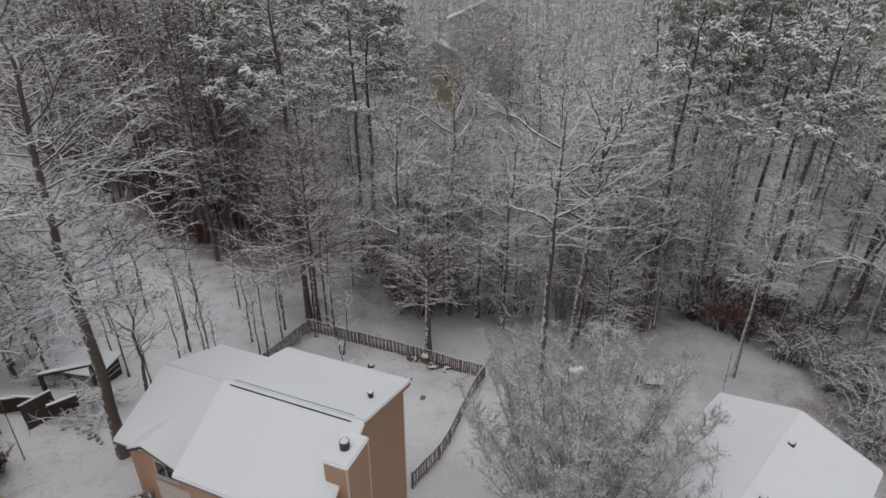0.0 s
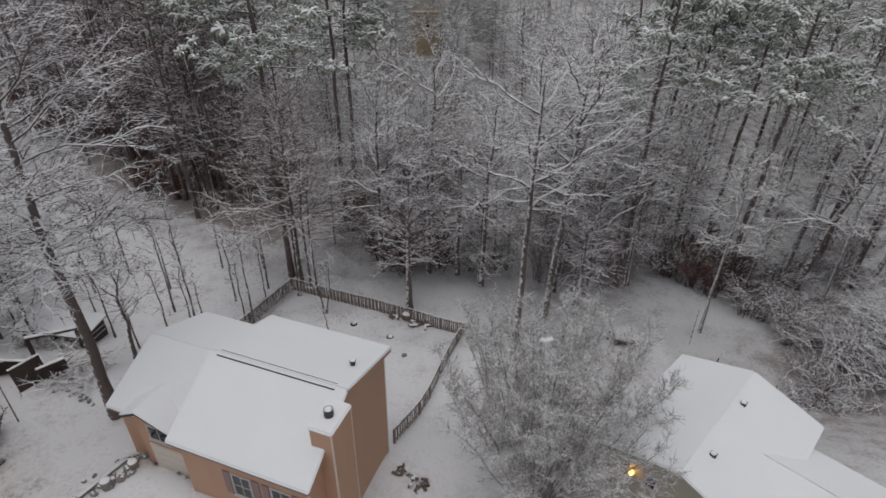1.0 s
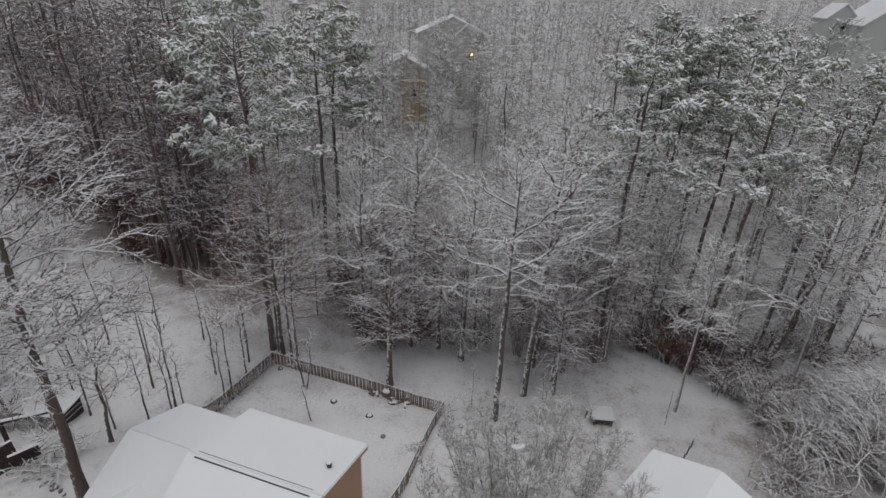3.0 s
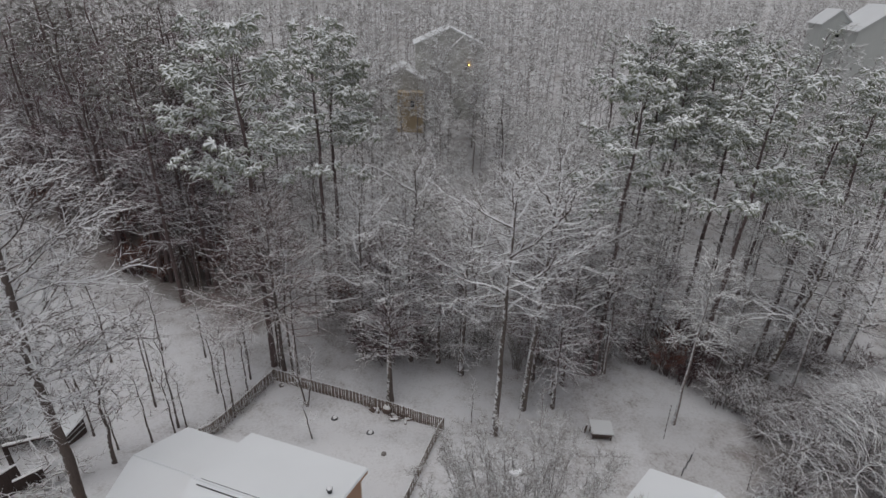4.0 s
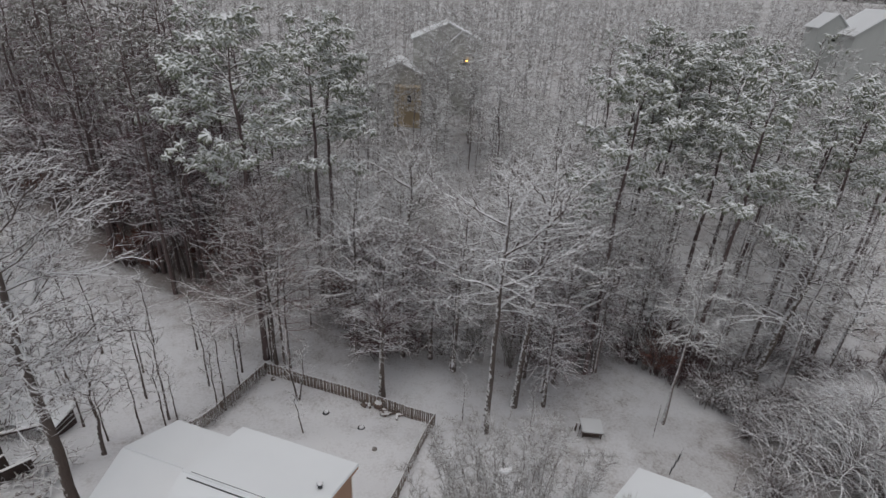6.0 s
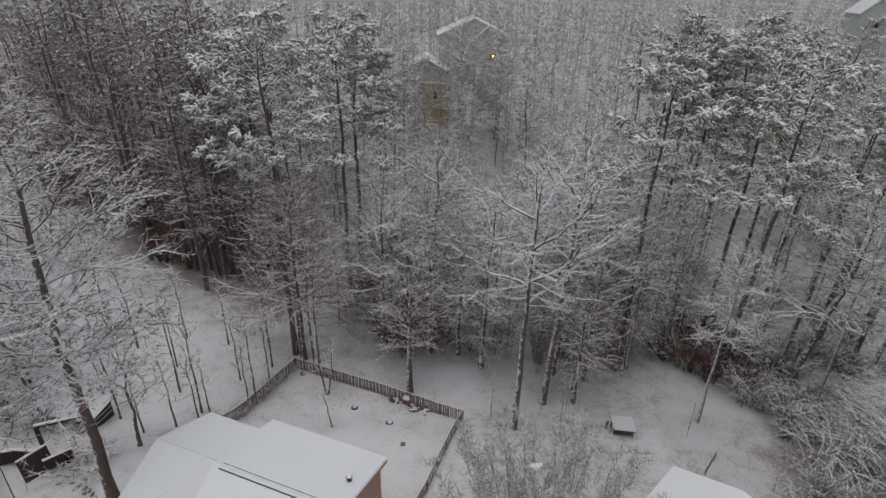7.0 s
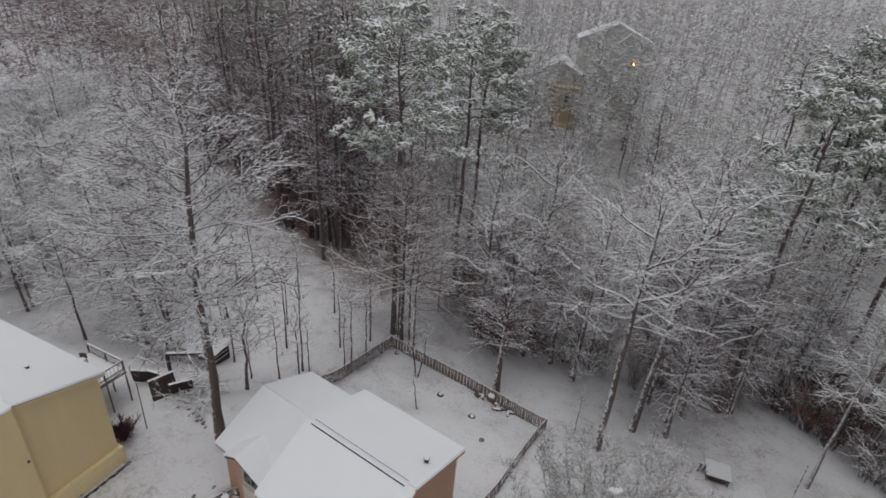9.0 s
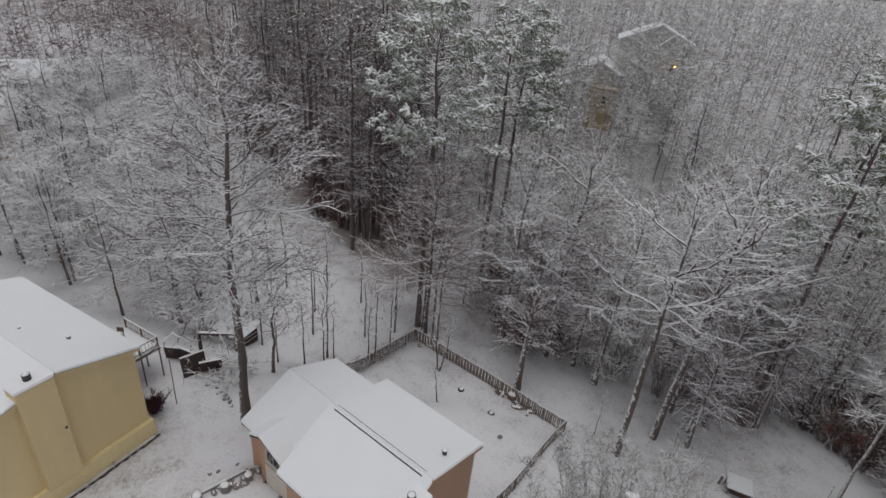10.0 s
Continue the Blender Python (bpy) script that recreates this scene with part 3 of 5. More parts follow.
def roof_pipe(house, x, y, z, r=0.13, h=0.35, name="vent_pipe"):
    bm = bmesh.new()
    tube(bm, (x, y, z - 0.1), (x, y, z + h), r, r, 12)
    tube(bm, (x, y, z + h), (x, y, z + h + 0.05), r * 1.35, r * 1.35, 12)
    p = part(name, bm, M_METAL, house, "dark metal pipe")
    bm = bmesh.new()
    bmesh.ops.create_uvsphere(bm, u_segments=12, v_segments=6, radius=r * 1.25, matrix=Matrix.Translation((x, y, z + h + 0.06)) @ Matrix.Diagonal((1, 1, 0.55, 1)))
    part("snow_cap", bm, M_CLUMP, p, "cap of snow", smooth=True)
    return p


def roof_box(house, x, y, z, w=0.3):
    """A low box vent, half buried: a hood with a dark mouth."""
    bm = boxes((x - w / 2, x + w / 2, y - w / 2, y + w / 2, z - 0.1, z + 0.19), bevel=0.03)
    v = part("roof_vent", bm, M_METAL, house, "dark box vent poking out of the snow")
    bm = boxes((x - w * 0.46, x + w * 0.40, y - w * 0.40, y + w * 0.46, z + 0.1, z + 0.24), bevel=0.045)
    part("snow_cap", bm, M_CLUMP, v, "cap of snow")


def chimney_on(house, x0, x1, y0, y1, base, top, siding, trim=True):
    c = part("chimney", boxes((x0, x1, y0, y1, base, top)), siding, house, "boxed chimney clad in siding")
    bm = boxes((x0 - 0.06, x1 + 0.06, y0 - 0.06, y1 + 0.06, top + 0.003, top + 0.22), bevel=0.07)
    part("snow_cap", bm, M_CLUMP, c, "flat cap of snow")
    if trim:
        for y in (y0 - 0.012, y1 - 0.06):
            part("corner_trim", boxes((x1 - 0.05, x1 + 0.015, y, y + 0.072, base, top - 0.003)), M_TRIM, c, "pale corner board")
    cx, cy = (x0 + x1) / 2 - 0.05, (y0 + y1) / 2
    bm = bmesh.new()
    tube(bm, (cx, cy, top), (cx, cy, top + 0.62), 0.23, 0.23, 16)
    f = part("flue", bm, M_METAL, c, "round black flue")
    bm = bmesh.new()
    bmesh.ops.create_uvsphere(bm, u_segments=16, v_segments=6, radius=0.2, matrix=Matrix.Translation((cx, cy, top + 0.62)) @ Matrix.Diagonal((1, 1, 0.4, 1)))
    part("snow_cap", bm, M_CLUMP, f, "round cap of snow", smooth=True)


def russet_house():
    h = thing("house", "two-storey house with russet siding and a snow-covered gable roof", "house", pose(-1.88, 23.6, 0, 0, 0, -21.7), "houses")
    gable_block(h, -8.05, 0, -9.05, -0.1, 10.3, 11.7, 0.2, M_SIDING_A, eave_front=9.15, ym=-5.05)
    before = set(h.children)
    gable_block(h, -13.4, -7.76, -7.65, -0.45, 9.45, 10.45, 0.6, M_SIDING_A, right=False, left=True, eave_front=7.95, ym=-4.1)
    for ob in set(h.children) - before:
        # the west end of the wing stands a little askew
        for v in ob.data.vertices:
            if v.co.x < -12.5:
                v.co.x += 0.14 * (v.co.y + 4.1)
    # the wing's cross gable over the garage
    part("wall", prism([(-11.7, 0.6), (-7.77, 0.6), (-7.77, 7.9), (-8.8, 8.1), (-11.0, 9.0), (-11.7, 8.7)], -7.9, -7.3), M_SIDING_A, h)
    part("gable_roof", prism([(-12.1, 8.4), (-11.0, 9.0), (-8.15, 7.8), (-8.15, 7.95), (-11.0, 9.16), (-12.1, 8.56)], -8.25, -5.0), M_SHINGLE, h, "dark shingle roof under the snow")
    bm = prism([(-12.2, 8.53), (-11.0, 9.164), (-8.1, 7.95), (-8.1, 8.11), (-11.0, 9.32), (-12.2, 8.69)], -8.29, -4.9)
    bmesh.ops.bevel(bm, geom=list(bm.edges), offset=0.05, segments=2, affect="EDGES")
    part("gable_snow", bm, M_SNOW, h, "smooth white snow blanket")
    # ridge vent: a dark slot on either side of the snow-covered cap
    for y, w, z in ((-5.22, 0.03, 11.79), (-4.86, 0.013, 11.835)):
        part("ridge_vent", boxes((-7.55, -0.6, y - w, y + w, z - 0.1, z)), M_METAL, h, "dark slot of the ridge vent")
    roof_pipe(h, -0.85, -2.9, 11.2)
    chimney_on(h, -0.65, 0.5, -7.5, -5.65, 0.8, 11.4, M_SIDING_A)
    # corner boards of the gable wall
    part("corner_board", boxes((-0.36, -0.27, -0.48, -0.39, 0.3, 10.1)), M_TRIM, h, "pale corner board")
    part("corner_board", boxes((-0.36, -0.27, -8.76, -8.67, 0.3, 9.0)), M_TRIM, h, "pale corner board")
    for x in (-4.2, -1.9):
        window_on(h, x, -8.75, 6.4, 1.0, 1.5, "front")
        for s in (-0.86, 0.86):
            part("shutter", boxes((x + s - 0.2, x + s + 0.2, -8.81, -8.753, 6.3, 8.0)), M_FASCIA, h, "dark louvred shutter")
    window_on(h, -10.2, -7.9, 7.0, 1.3, 0.95, "front", (2, 1))
    # garage under the lower wing
    g = part("garage_door", boxes((-11.1, -8.1, -7.97, -7.903, 4.3, 6.5), bevel=0.01), M_WHITE, h, "pale panelled garage door")
    for i in range(4):
        part("panel", boxes((-11.0, -8.2, -7.995, -7.972, 4.38 + i * 0.53, 4.38 + i * 0.53 + 0.46), bevel=0.008), M_WHITE, g)
    # dark band along the lower part of the front wall
    part("base_board", boxes((-7.73, -0.3, -8.81, -8.753, 3.5, 5.0)), M_FASCIA, h, "plum-painted base of the wall")
    for x in (-6.5, -3.5):
        window_on(h, x, -0.4, 6.9, 1.1, 1.4, "back")
        window_on(h, x, -0.4, 3.6, 1.1, 1.5, "back")
    return h


def grey_house():
    h = thing("house", "house with drab siding, lit porch lamp and snow-covered roof", "house", pose(18.6, 21.85, 0, 0, 0, 42.6), "houses")
    gable_block(h, -9.36, 0.1, -3.95, 3.75, 8.4, 9.7, 0.2, M_SIDING_B)
    # a lower wing runs off the south-east slope, its ridge square to the main one
    before = set(h.children)
    gable_block(h, 1.6, 13.0, -8.2, -1.3, 7.85, 9.0, 0.2, M_SIDING_B, left=False)
    for ob in set(h.children) - before:
        ob.matrix_local = pose(0, 0, 0, 0, 0, -90) @ Matrix.Diagonal((1, 1, 1, 1))
    roof_box(h, -2.75, -0.55, 9.68)
    roof_box(h, -7.1, -0.75, 9.62)
    window_on(h, -9.06, 2.45, 7.1, 0.55, 1.0, "left", (1, 2))
    window_on(h, -9.06, 1.0, 7.35, 0.45, 0.75, "left", (1, 2))
    lamp = part("wall_lamp", boxes((-9.2, -9.06, 1.85, 2.05, 7.5, 7.6), bevel=0.01), M_METAL, h, "black lamp bracket")
    bm = bmesh.new()
    bmesh.ops.create_uvsphere(bm, u_segments=12, v_segments=8, radius=0.13, matrix=Matrix.Translation((-9.3, 1.95, 7.78)) @ Matrix.Diagonal((1, 1, 1.3, 1)))
    part("lamp_glass", bm, M_LAMP, lamp, "glowing amber glass", smooth=True)
    return h


def yellow_house():
    h = thing("house", "tall house with yellow siding, chimney and snow-covered roof", "house", pose(-26.75, 23.1, 0, 0, 0, -12.7), "houses")
    gable_block(h, -15.0, 0, -10.6, 0, 10.05, 11.5, 0.4, M_SIDING_C)
    # painted foundation storey, a little proud of the siding
    part("foundation_wall", prism_x([(-10.3, 0.3), (-0.1, 0.3), (-0.1, 3.3), (-10.3, 3.3)], -0.32, 0.02), M_BASE_C, h, "smooth pale yellow foundation")
    part("foundation_wall", boxes((-14.7, -0.325, -0.297, -0.1, 0.3, 3.3)), M_BASE_C, h, "smooth pale yellow foundation")
    chimney_on(h, -0.95, 0.3, -7.6, -5.5, 3.32, 11.6, M_SIDING_C, trim=False)
    part("cleanout", boxes((0.3, 0.33, -5.75, -5.6, 7.4, 7.6), bevel=0.01), M_METAL, h, "small dark vent hood")
    for x, y in ((-3.2, -7.6), (-5.2, -6.2)):
        roof_pipe(h, x, y, 10.85 if y < -7 else 11.2, 0.08, 0.14)
    roof_pipe(h, -3.5, -2.6, 10.85, 0.1, 0.2)
    roof_pipe(h, -6.5, -4.1, 11.2, 0.08, 0.15)
    return h


def far_house(x, y, z, turn, w, d, hgt, label, siding, rise=2.6):
    h = thing("house", label, "house", pose(x, y, z, 0, 0, turn), "houses")
    gable_block(h, -w / 2, w / 2, -d / 2, d / 2, hgt, hgt + rise, -3, siding)
    for fl in (1.2, 4.2):
        for i in range(4):
            window_on(h, -w / 2 + (i + 0.6) * w / 4.2, -d / 2 + 0.3, fl, 0.9, 1.4, "front", (1, 2))
    return h


def gable_end(house, x, half, eave, peak, front, back, siding, note):
    """A wing that turns its gable to the garden side, with snow lying thick on both slopes."""
    part("wall", prism([(x - half, -3), (x + half, -3), (x + half, eave), (x, peak), (x - half, eave)], front, back), siding, house, note)
    o = half + 0.5
    low = eave - 0.5 * (peak - eave) / half
    part("roof_snow", prism([(x - o, low), (x, peak), (x + o, low), (x + o, low + 0.2), (x, peak + 0.24), (x - o, low + 0.2)], front - 0.6, back + 0.4), M_SNOW_FAR, house, "snow on both slopes")
    window_on(house, x + 0.2 * half, front, eave - 3.2, 0.9, 1.4, "front", (1, 2))


russet_house()
grey_house()
yellow_house()
h_mid = thing("house", "grey-green gabled house among trees with a lit lamp", "house", pose(9.1, 128.0, 10.0), "houses")
gable_end(h_mid, 0.2, 7.7, 14.4, 17.8, 0.0, 11.0, M_SIDING_DRAB, "grey-green gable wall")
gable_end(h_mid, 3.2, 4.3, 12.5, 16.4, -1.2, 2.0, M_SIDING_DRAB, "grey-green cross gable")
gable_end(h_mid, -10.4, 7.6, 6.3, 10.2, -7.0, 4.0, M_SIDING_DRAB, "grey-green wing wall")
part("bay", boxes((-11.4, -5.4, -10.2, -7.003, -3, 5.6)), M_SIDING_FAR, h_mid, "tan bay wall")
window_on(h_mid, -8.2, -10.2, 2.6, 0.8, 1.3, "front", (1, 2))
bm = bmesh.new()
bmesh.ops.create_uvsphere(bm, u_segments=10, v_segments=6, radius=0.2, matrix=Matrix.Translation((4.5, -1.6, 10.4)))
part("lamp_glass", bm, M_LAMP, h_mid, "glowing amber lamp", smooth=True)
h_east = thing("house", "grey far house with steep snow-covered gables", "house", pose(110.6, 127.6, 13.0, 0, 0, -16), "houses")
gable_end(h_east, 0.0, 6.6, 16.6, 22.0, 0.0, 15.0, M_SIDING_GREY, "grey gable wall")
gable_end(h_east, -8.0, 3.2, 17.6, 20.6, 9.0, 18.0, M_SIDING_GREY, "grey cross gable")
far_house(-98.5, 65.5, 0.0, 42, 14, 12, 5.6, "brown-walled far house with a snow-covered roof", M_SIDING_FAR, 4.4)
far_house(-100.0, 76.0, 1.0, 52, 13, 9, 8.8, "grey far house with a snow-covered roof", M_SIDING_GREY, 3.4)


# ---- fence round the back garden ----
def fence_run(fence, a, b, gap=0.19, height=1.45, picket=None, both=True):
    """Posts, rails and upright boards from a to b over the falling ground."""
    a, b = Vector(a), Vector(b)
    d = b - a
    n = int(d.length / gap)
    ang = math.degrees(math.atan2(d.y, d.x))
    rng = random.Random(int(a.x * 10 + b.y))
    for i in range(n + 1):
        p = a + d * (i / n)
        z = ground_z(p.x, p.y)
        ob = new("picket", picket)
        ob.parent = fence
        off = 0.03 if (i % 2 and both) else -0.03
        q = p + Vector((-d.y, d.x)).normalized() * off
        ob.matrix_local = pose(q.x, q.y, z + rng.uniform(-0.03, 0.02), rng.gauss(0, 1.2), rng.gauss(0, 1.5), ang + rng.gauss(0, 1.5))
    m = max(1, round(d.length / 2.4))
    for i in range(m + 1):
        p = a + d * (i / m)
        z = ground_z(p.x, p.y)
        post = part("post", boxes((-0.06, 0.06, -0.06, 0.06, -0.3, height + 0.02), bevel=0.01), M_FENCE, fence)
        post.matrix_local = pose(p.x, p.y, z, 0, 0, ang)
        if i < m:
            q = a + d * ((i + 1) / m)
            z2 = ground_z(q.x, q.y)
            for hz in (0.3, height - 0.25):
                bm = bmesh.new()
                tube(bm, (p.x, p.y, z + hz), (q.x, q.y, z2 + hz), 0.05, 0.05, 4)
                part("rail", bm, M_FENCE, fence)
            bm = bmesh.new()
            tube(bm, (p.x, p.y, z + height + 0.03), (q.x, q.y, z2 + height + 0.03), 0.035, 0.035, 6)
            part("snow_line", bm, M_CLUMP, fence, "thin line of snow along the top")


def picket_mesh(height=1.45):
    bm = boxes((-0.075, 0.075, -0.011, 0.011, 0.02, height))
    for v in bm.verts:
        if v.co.z > 1.0 and abs(v.co.x) > 0.07:
            v.co.x *= 0.7
    me = bpy.data.meshes.new("picket")
    bm.to_mesh(me)
    bm.free()
    me.materials.append(M_FENCE)
    return me


F_NE, F_NW = (3.76, 39.35), (-13.85, 46.9)


def garden_fence():
    f = thing("fence", "weathered wooden picket fence round the snowy back garden", "fence")
    pk = picket_mesh()
    fence_run(f, F_NW, F_NE, 0.20, picket=pk)
    fence_run(f, F_NE, (-2.0, 24.2), 0.22, picket=pk)
    fence_run(f, F_NW, (-18.4, 37.0), 0.24, picket=pk)


garden_fence()


# ---- planting ----
R = random.Random(41)
TALL, SLIM = "tall bare hardwood with snow along its branches", "slender bare woodland tree dusted with snow"
great_oak = hardwood("tree", "great bare oak with long level limbs under snow", 10, 27.0, 0.36, 0.42, 62, 6.8, 0.0, 0.8, 12, 12, 0.8, 0.020, lift=0.1, shape="round", droop=0.05, wander=0.22, forks=5, bold=0.5, crook=0.22)
oak_a = hardwood("tree", TALL, 11, 23.0, 0.25, 0.36, 26, 6.0, 0.05, 1.0, 7, 6, 1.25, 0.028, lift=0.15, forks=2, twig_mat=M_TWIG_HAZE, bold=1.2)
oak_b = hardwood("tree", TALL, 12, 27.0, 0.31, 0.52, 26, 6.6, -0.15, 0.9, 9, 9, 0.9, 0.016, lift=0.1, forks=9, bold=1.6, wander=0.2)
beech = hardwood("tree", "wide bare tree with fine level branches under snow", 13, 19.0, 0.24, 0.34, 60, 7.4, 0.05, 0.75, 13, 6, 1.3, 0.020, lift=0.15, shape="cone", droop=0.05, wander=0.1, twig_mat=M_TWIG_BEECH, limb_mat=M_TWIG_BEECH)
maple = hardwood("tree", "crooked bare tree with heavy snow-laden limbs", 22, 17.0, 0.22, 0.35, 20, 5.6, 0.1, 0.9, 8, 8, 0.95, 0.017, lift=0.1, forks=6, bold=1.4, wander=0.22)
# bark and twig colours with the haze of distance painted in
HAZE = dict(twig_mat=M_TWIG_HAZE, limb_mat=M_TWIG_HAZE, trunk_mat=M_TRUNK_GREY)
slim_a = hardwood("tree", SLIM, 14, 20.0, 0.15, 0.34, 24, 4.8, 0.0, 0.95, 6, 6, 1.3, 0.036, lift=0.15, spare=0.25, **HAZE)
slim_d = hardwood("tree", SLIM, 19, 20.0, 0.17, 0.52, 22, 4.4, 0.05, 0.95, 6, 6, 1.3, 0.036, lift=0.15, spare=0.3, **HAZE)
dark_stem = hardwood("tree", "straight dark-stemmed woodland tree with thin snowy twigs", 20, 17.0, 0.2, 0.55, 14, 2.8, 0.2, 0.95, 4, 5, 0.9, 0.02, lift=0.15, trunk_mat=M_PINE_BARK)
slim_b = hardwood("tree", SLIM, 15, 21.0, 0.16, 0.40, 24, 4.6, 0.05, 1.0, 6, 6, 1.3, 0.036, lift=0.15, spare=0.25, forks=1, bold=1.3, **HAZE)
slim_c = hardwood("tree", SLIM, 16, 16.0, 0.13, 0.30, 26, 4.4, -0.05, 0.85, 6, 6, 1.2, 0.036, lift=0.1, spare=0.25, **HAZE)
brown_a = hardwood("tree", "slender brown-twigged tree in the pine stand", 23, 17.0, 0.12, 0.26, 24, 4.6, 0.0, 0.9, 6, 5, 1.3, 0.030, lift=0.15, twig_mat=M_TWIG_BROWN, spare=0.3)
pale_a = hardwood("tree", "pale snow-caked woodland tree", 21, 16.0, 0.14, 0.20, 30, 4.8, -0.1, 0.8, 7, 6, 1.2, 0.027, lift=0.1, spare=0.35, twig_mat=M_TWIG_PALE, limb_mat=M_LIMB, trunk_mat=M_TRUNK)
sapling_a = hardwood("sapling", "thin bare sapling with short snowy twigs", 17, 9.0, 0.085, 0.35, 16, 1.7, 0.2, 0.8, 3, 4, 0.5, 0.014, shape="column")
sapling_b = hardwood("sapling", "thin bare sapling with short snowy twigs", 18, 10.5, 0.09, 0.4, 16, 1.9, 0.25, 0.9, 3, 4, 0.55, 0.014, shape="column", forks=1)
small = hardwood("tree", "small bare tree with a fan of fine branches", 19, 9.0, 0.17, 0.40, 30, 3.5, -0.2, 1.1, 7, 6, 0.75, 0.016, lift=-0.05, bold=1.0, twig_mat=M_TWIG_BROWN)
garden_tree = hardwood("tree", "stout dark-stemmed garden tree with fine brown branches", 24, 11.5, 0.34, 0.50, 26, 3.4, 0.1, 1.1, 6, 5, 0.85, 0.014, lift=0.05, twig_mat=M_TWIG_BROWN, limb_mat=M_THICKET, crook=0.04)
fork_tree = hardwood("tree", "small forked garden tree with upright pinkish branches", 25, 9.5, 0.17, 0.40, 16, 3.6, 0.55, 1.15, 6, 6, 0.7, 0.013, lift=0.25, shape="vase", twig_mat=M_TWIG_BROWN, wander=0.15, forks=2)
sprawl = hardwood("tree", "spreading pale-barked tree with long snowy limbs", 20, 17.0, 0.40, 0.38, 16, 7.8, 0.1, 1.0, 8, 6, 1.15, 0.020, lift=-0.5, shape="vase", trunk_mat=M_TRUNK_PALE, forks=5, bold=1.0)
pine_a = pine("pine_tree", "tall pine with snow-loaded boughs", 31, 34.0, 0.29, 0.63, 32, 8.0, 13, 14, plump=1.35)
pine_b = pine("pine_tree", "tall pine with snow-loaded boughs", 32, 33.0, 0.26, 0.60, 28, 7.4, 13, 14, plump=1.35)
stem_pine = pine("pine_tree", "pine with a long dark stem and a high crown", 33, 32.0, 0.22, 0.78, 14, 3.8, 5, 6, 20)
dark_pine = pine("pine_tree", "dark-stemmed pine with a thin sheltered crown", 34, 31.0, 0.24, 0.74, 15, 4.2, 5, 6, 34, needles=M_NEEDLE_DARK)
bramble = shrub("shrub", "dense dark thicket of bare stems dusted with snow", 51, 3.2, 2.3, 26, 5, 0.85, 0.034, 0.8, M_BRUSH, M_BRUSH, 3)
dark_thicket = shrub("shrub", "dense dark plum-brown thicket with little snow", 56, 3.2, 2.2, 28, 6, 0.7, 0.03, 0.7, M_THICKET, M_THICKET, 3)
russet = shrub("shrub", "thicket still hung with dry russet leaves", 54, 3.4, 1.8, 26, 6, 0.5, 0.042, 0.6, M_VINE, M_BRUSH, 4)
bush = shrub("shrub", "bare snowy bush of fine arching twigs", 52, 2.8, 2.2, 28, 5, 0.75, 0.019, 1.1, M_TWIG, None, 4)
withy = shrub("shrub", "tall upright thicket of fine frosted shoots", 55, 5.6, 1.7, 16, 6, 0.6, 0.012, 0.25, M_TWIG_HAZE, M_TWIG_HAZE, 6)
bowed = hardwood("tree", "low tree whose fine limbs bow over under the snow", 53, 6.5, 0.07, 0.10, 40, 6.4, 0.5, 1.2, 6, 5, 1.5, 0.010, lift=-1.2, droop=0.35, wander=0.06, twig_mat=M_BRUSH, limb_mat=M_TWIG_PALE, spare=0.4)
TAKEN = set()


def plant(proto, x, y, scale=1.0, tall=1.0, turn=None, lean_x=0.0, lean_y=0.0, group="trees of the wood", label=""):
    m = stand(x, y, R.uniform(0, 360) if turn is None else turn, scale, tall, lean_x, lean_y)
    if proto.name in TAKEN:
        ob = copy_thing(proto, m @ Matrix.Diagonal((1 / proto.scale.x, 1 / proto.scale.y, 1 / proto.scale.z, 1)))
    else:
        TAKEN.add(proto.name)
        ob = proto
        ob.matrix_world = m
    return tagged(ob, label, "", group)


# the trees one can tell apart
plant(great_oak, -21.15, 26.4, 1.0, 1.05, 40, 2.5, 3.2)
plant(fork_tree, -23.3, 33.4, 1.0, 1.0, 10, 0, 3, "garden trees")
plant(beech, -13.2, 48.4, 1.0, 1.05, 0)
for x, y, s in ((-13.7, 48.9, 0.8), (-12.15, 47.9, 0.85), (-11.5, 47.7, 0.75)):
    plant(sapling_b, x, y, 1.8 * s, 1.0, None, 0, 0, "saplings", "tall dark-stemmed tree behind the fence corner")
plant(sapling_b, -9.8, 42.75, 1.0, 0.7, 120, 2, -7, "saplings", "crooked forked garden sapling")
plant(sapling_b, -9.65, 42.8, 0.95, 0.68, 250, -3, 8, "saplings", "crooked forked garden sapling")
plant(sapling_a, -8.4, 37.8, 0.7, 0.8, 20, 0, -7, "saplings")
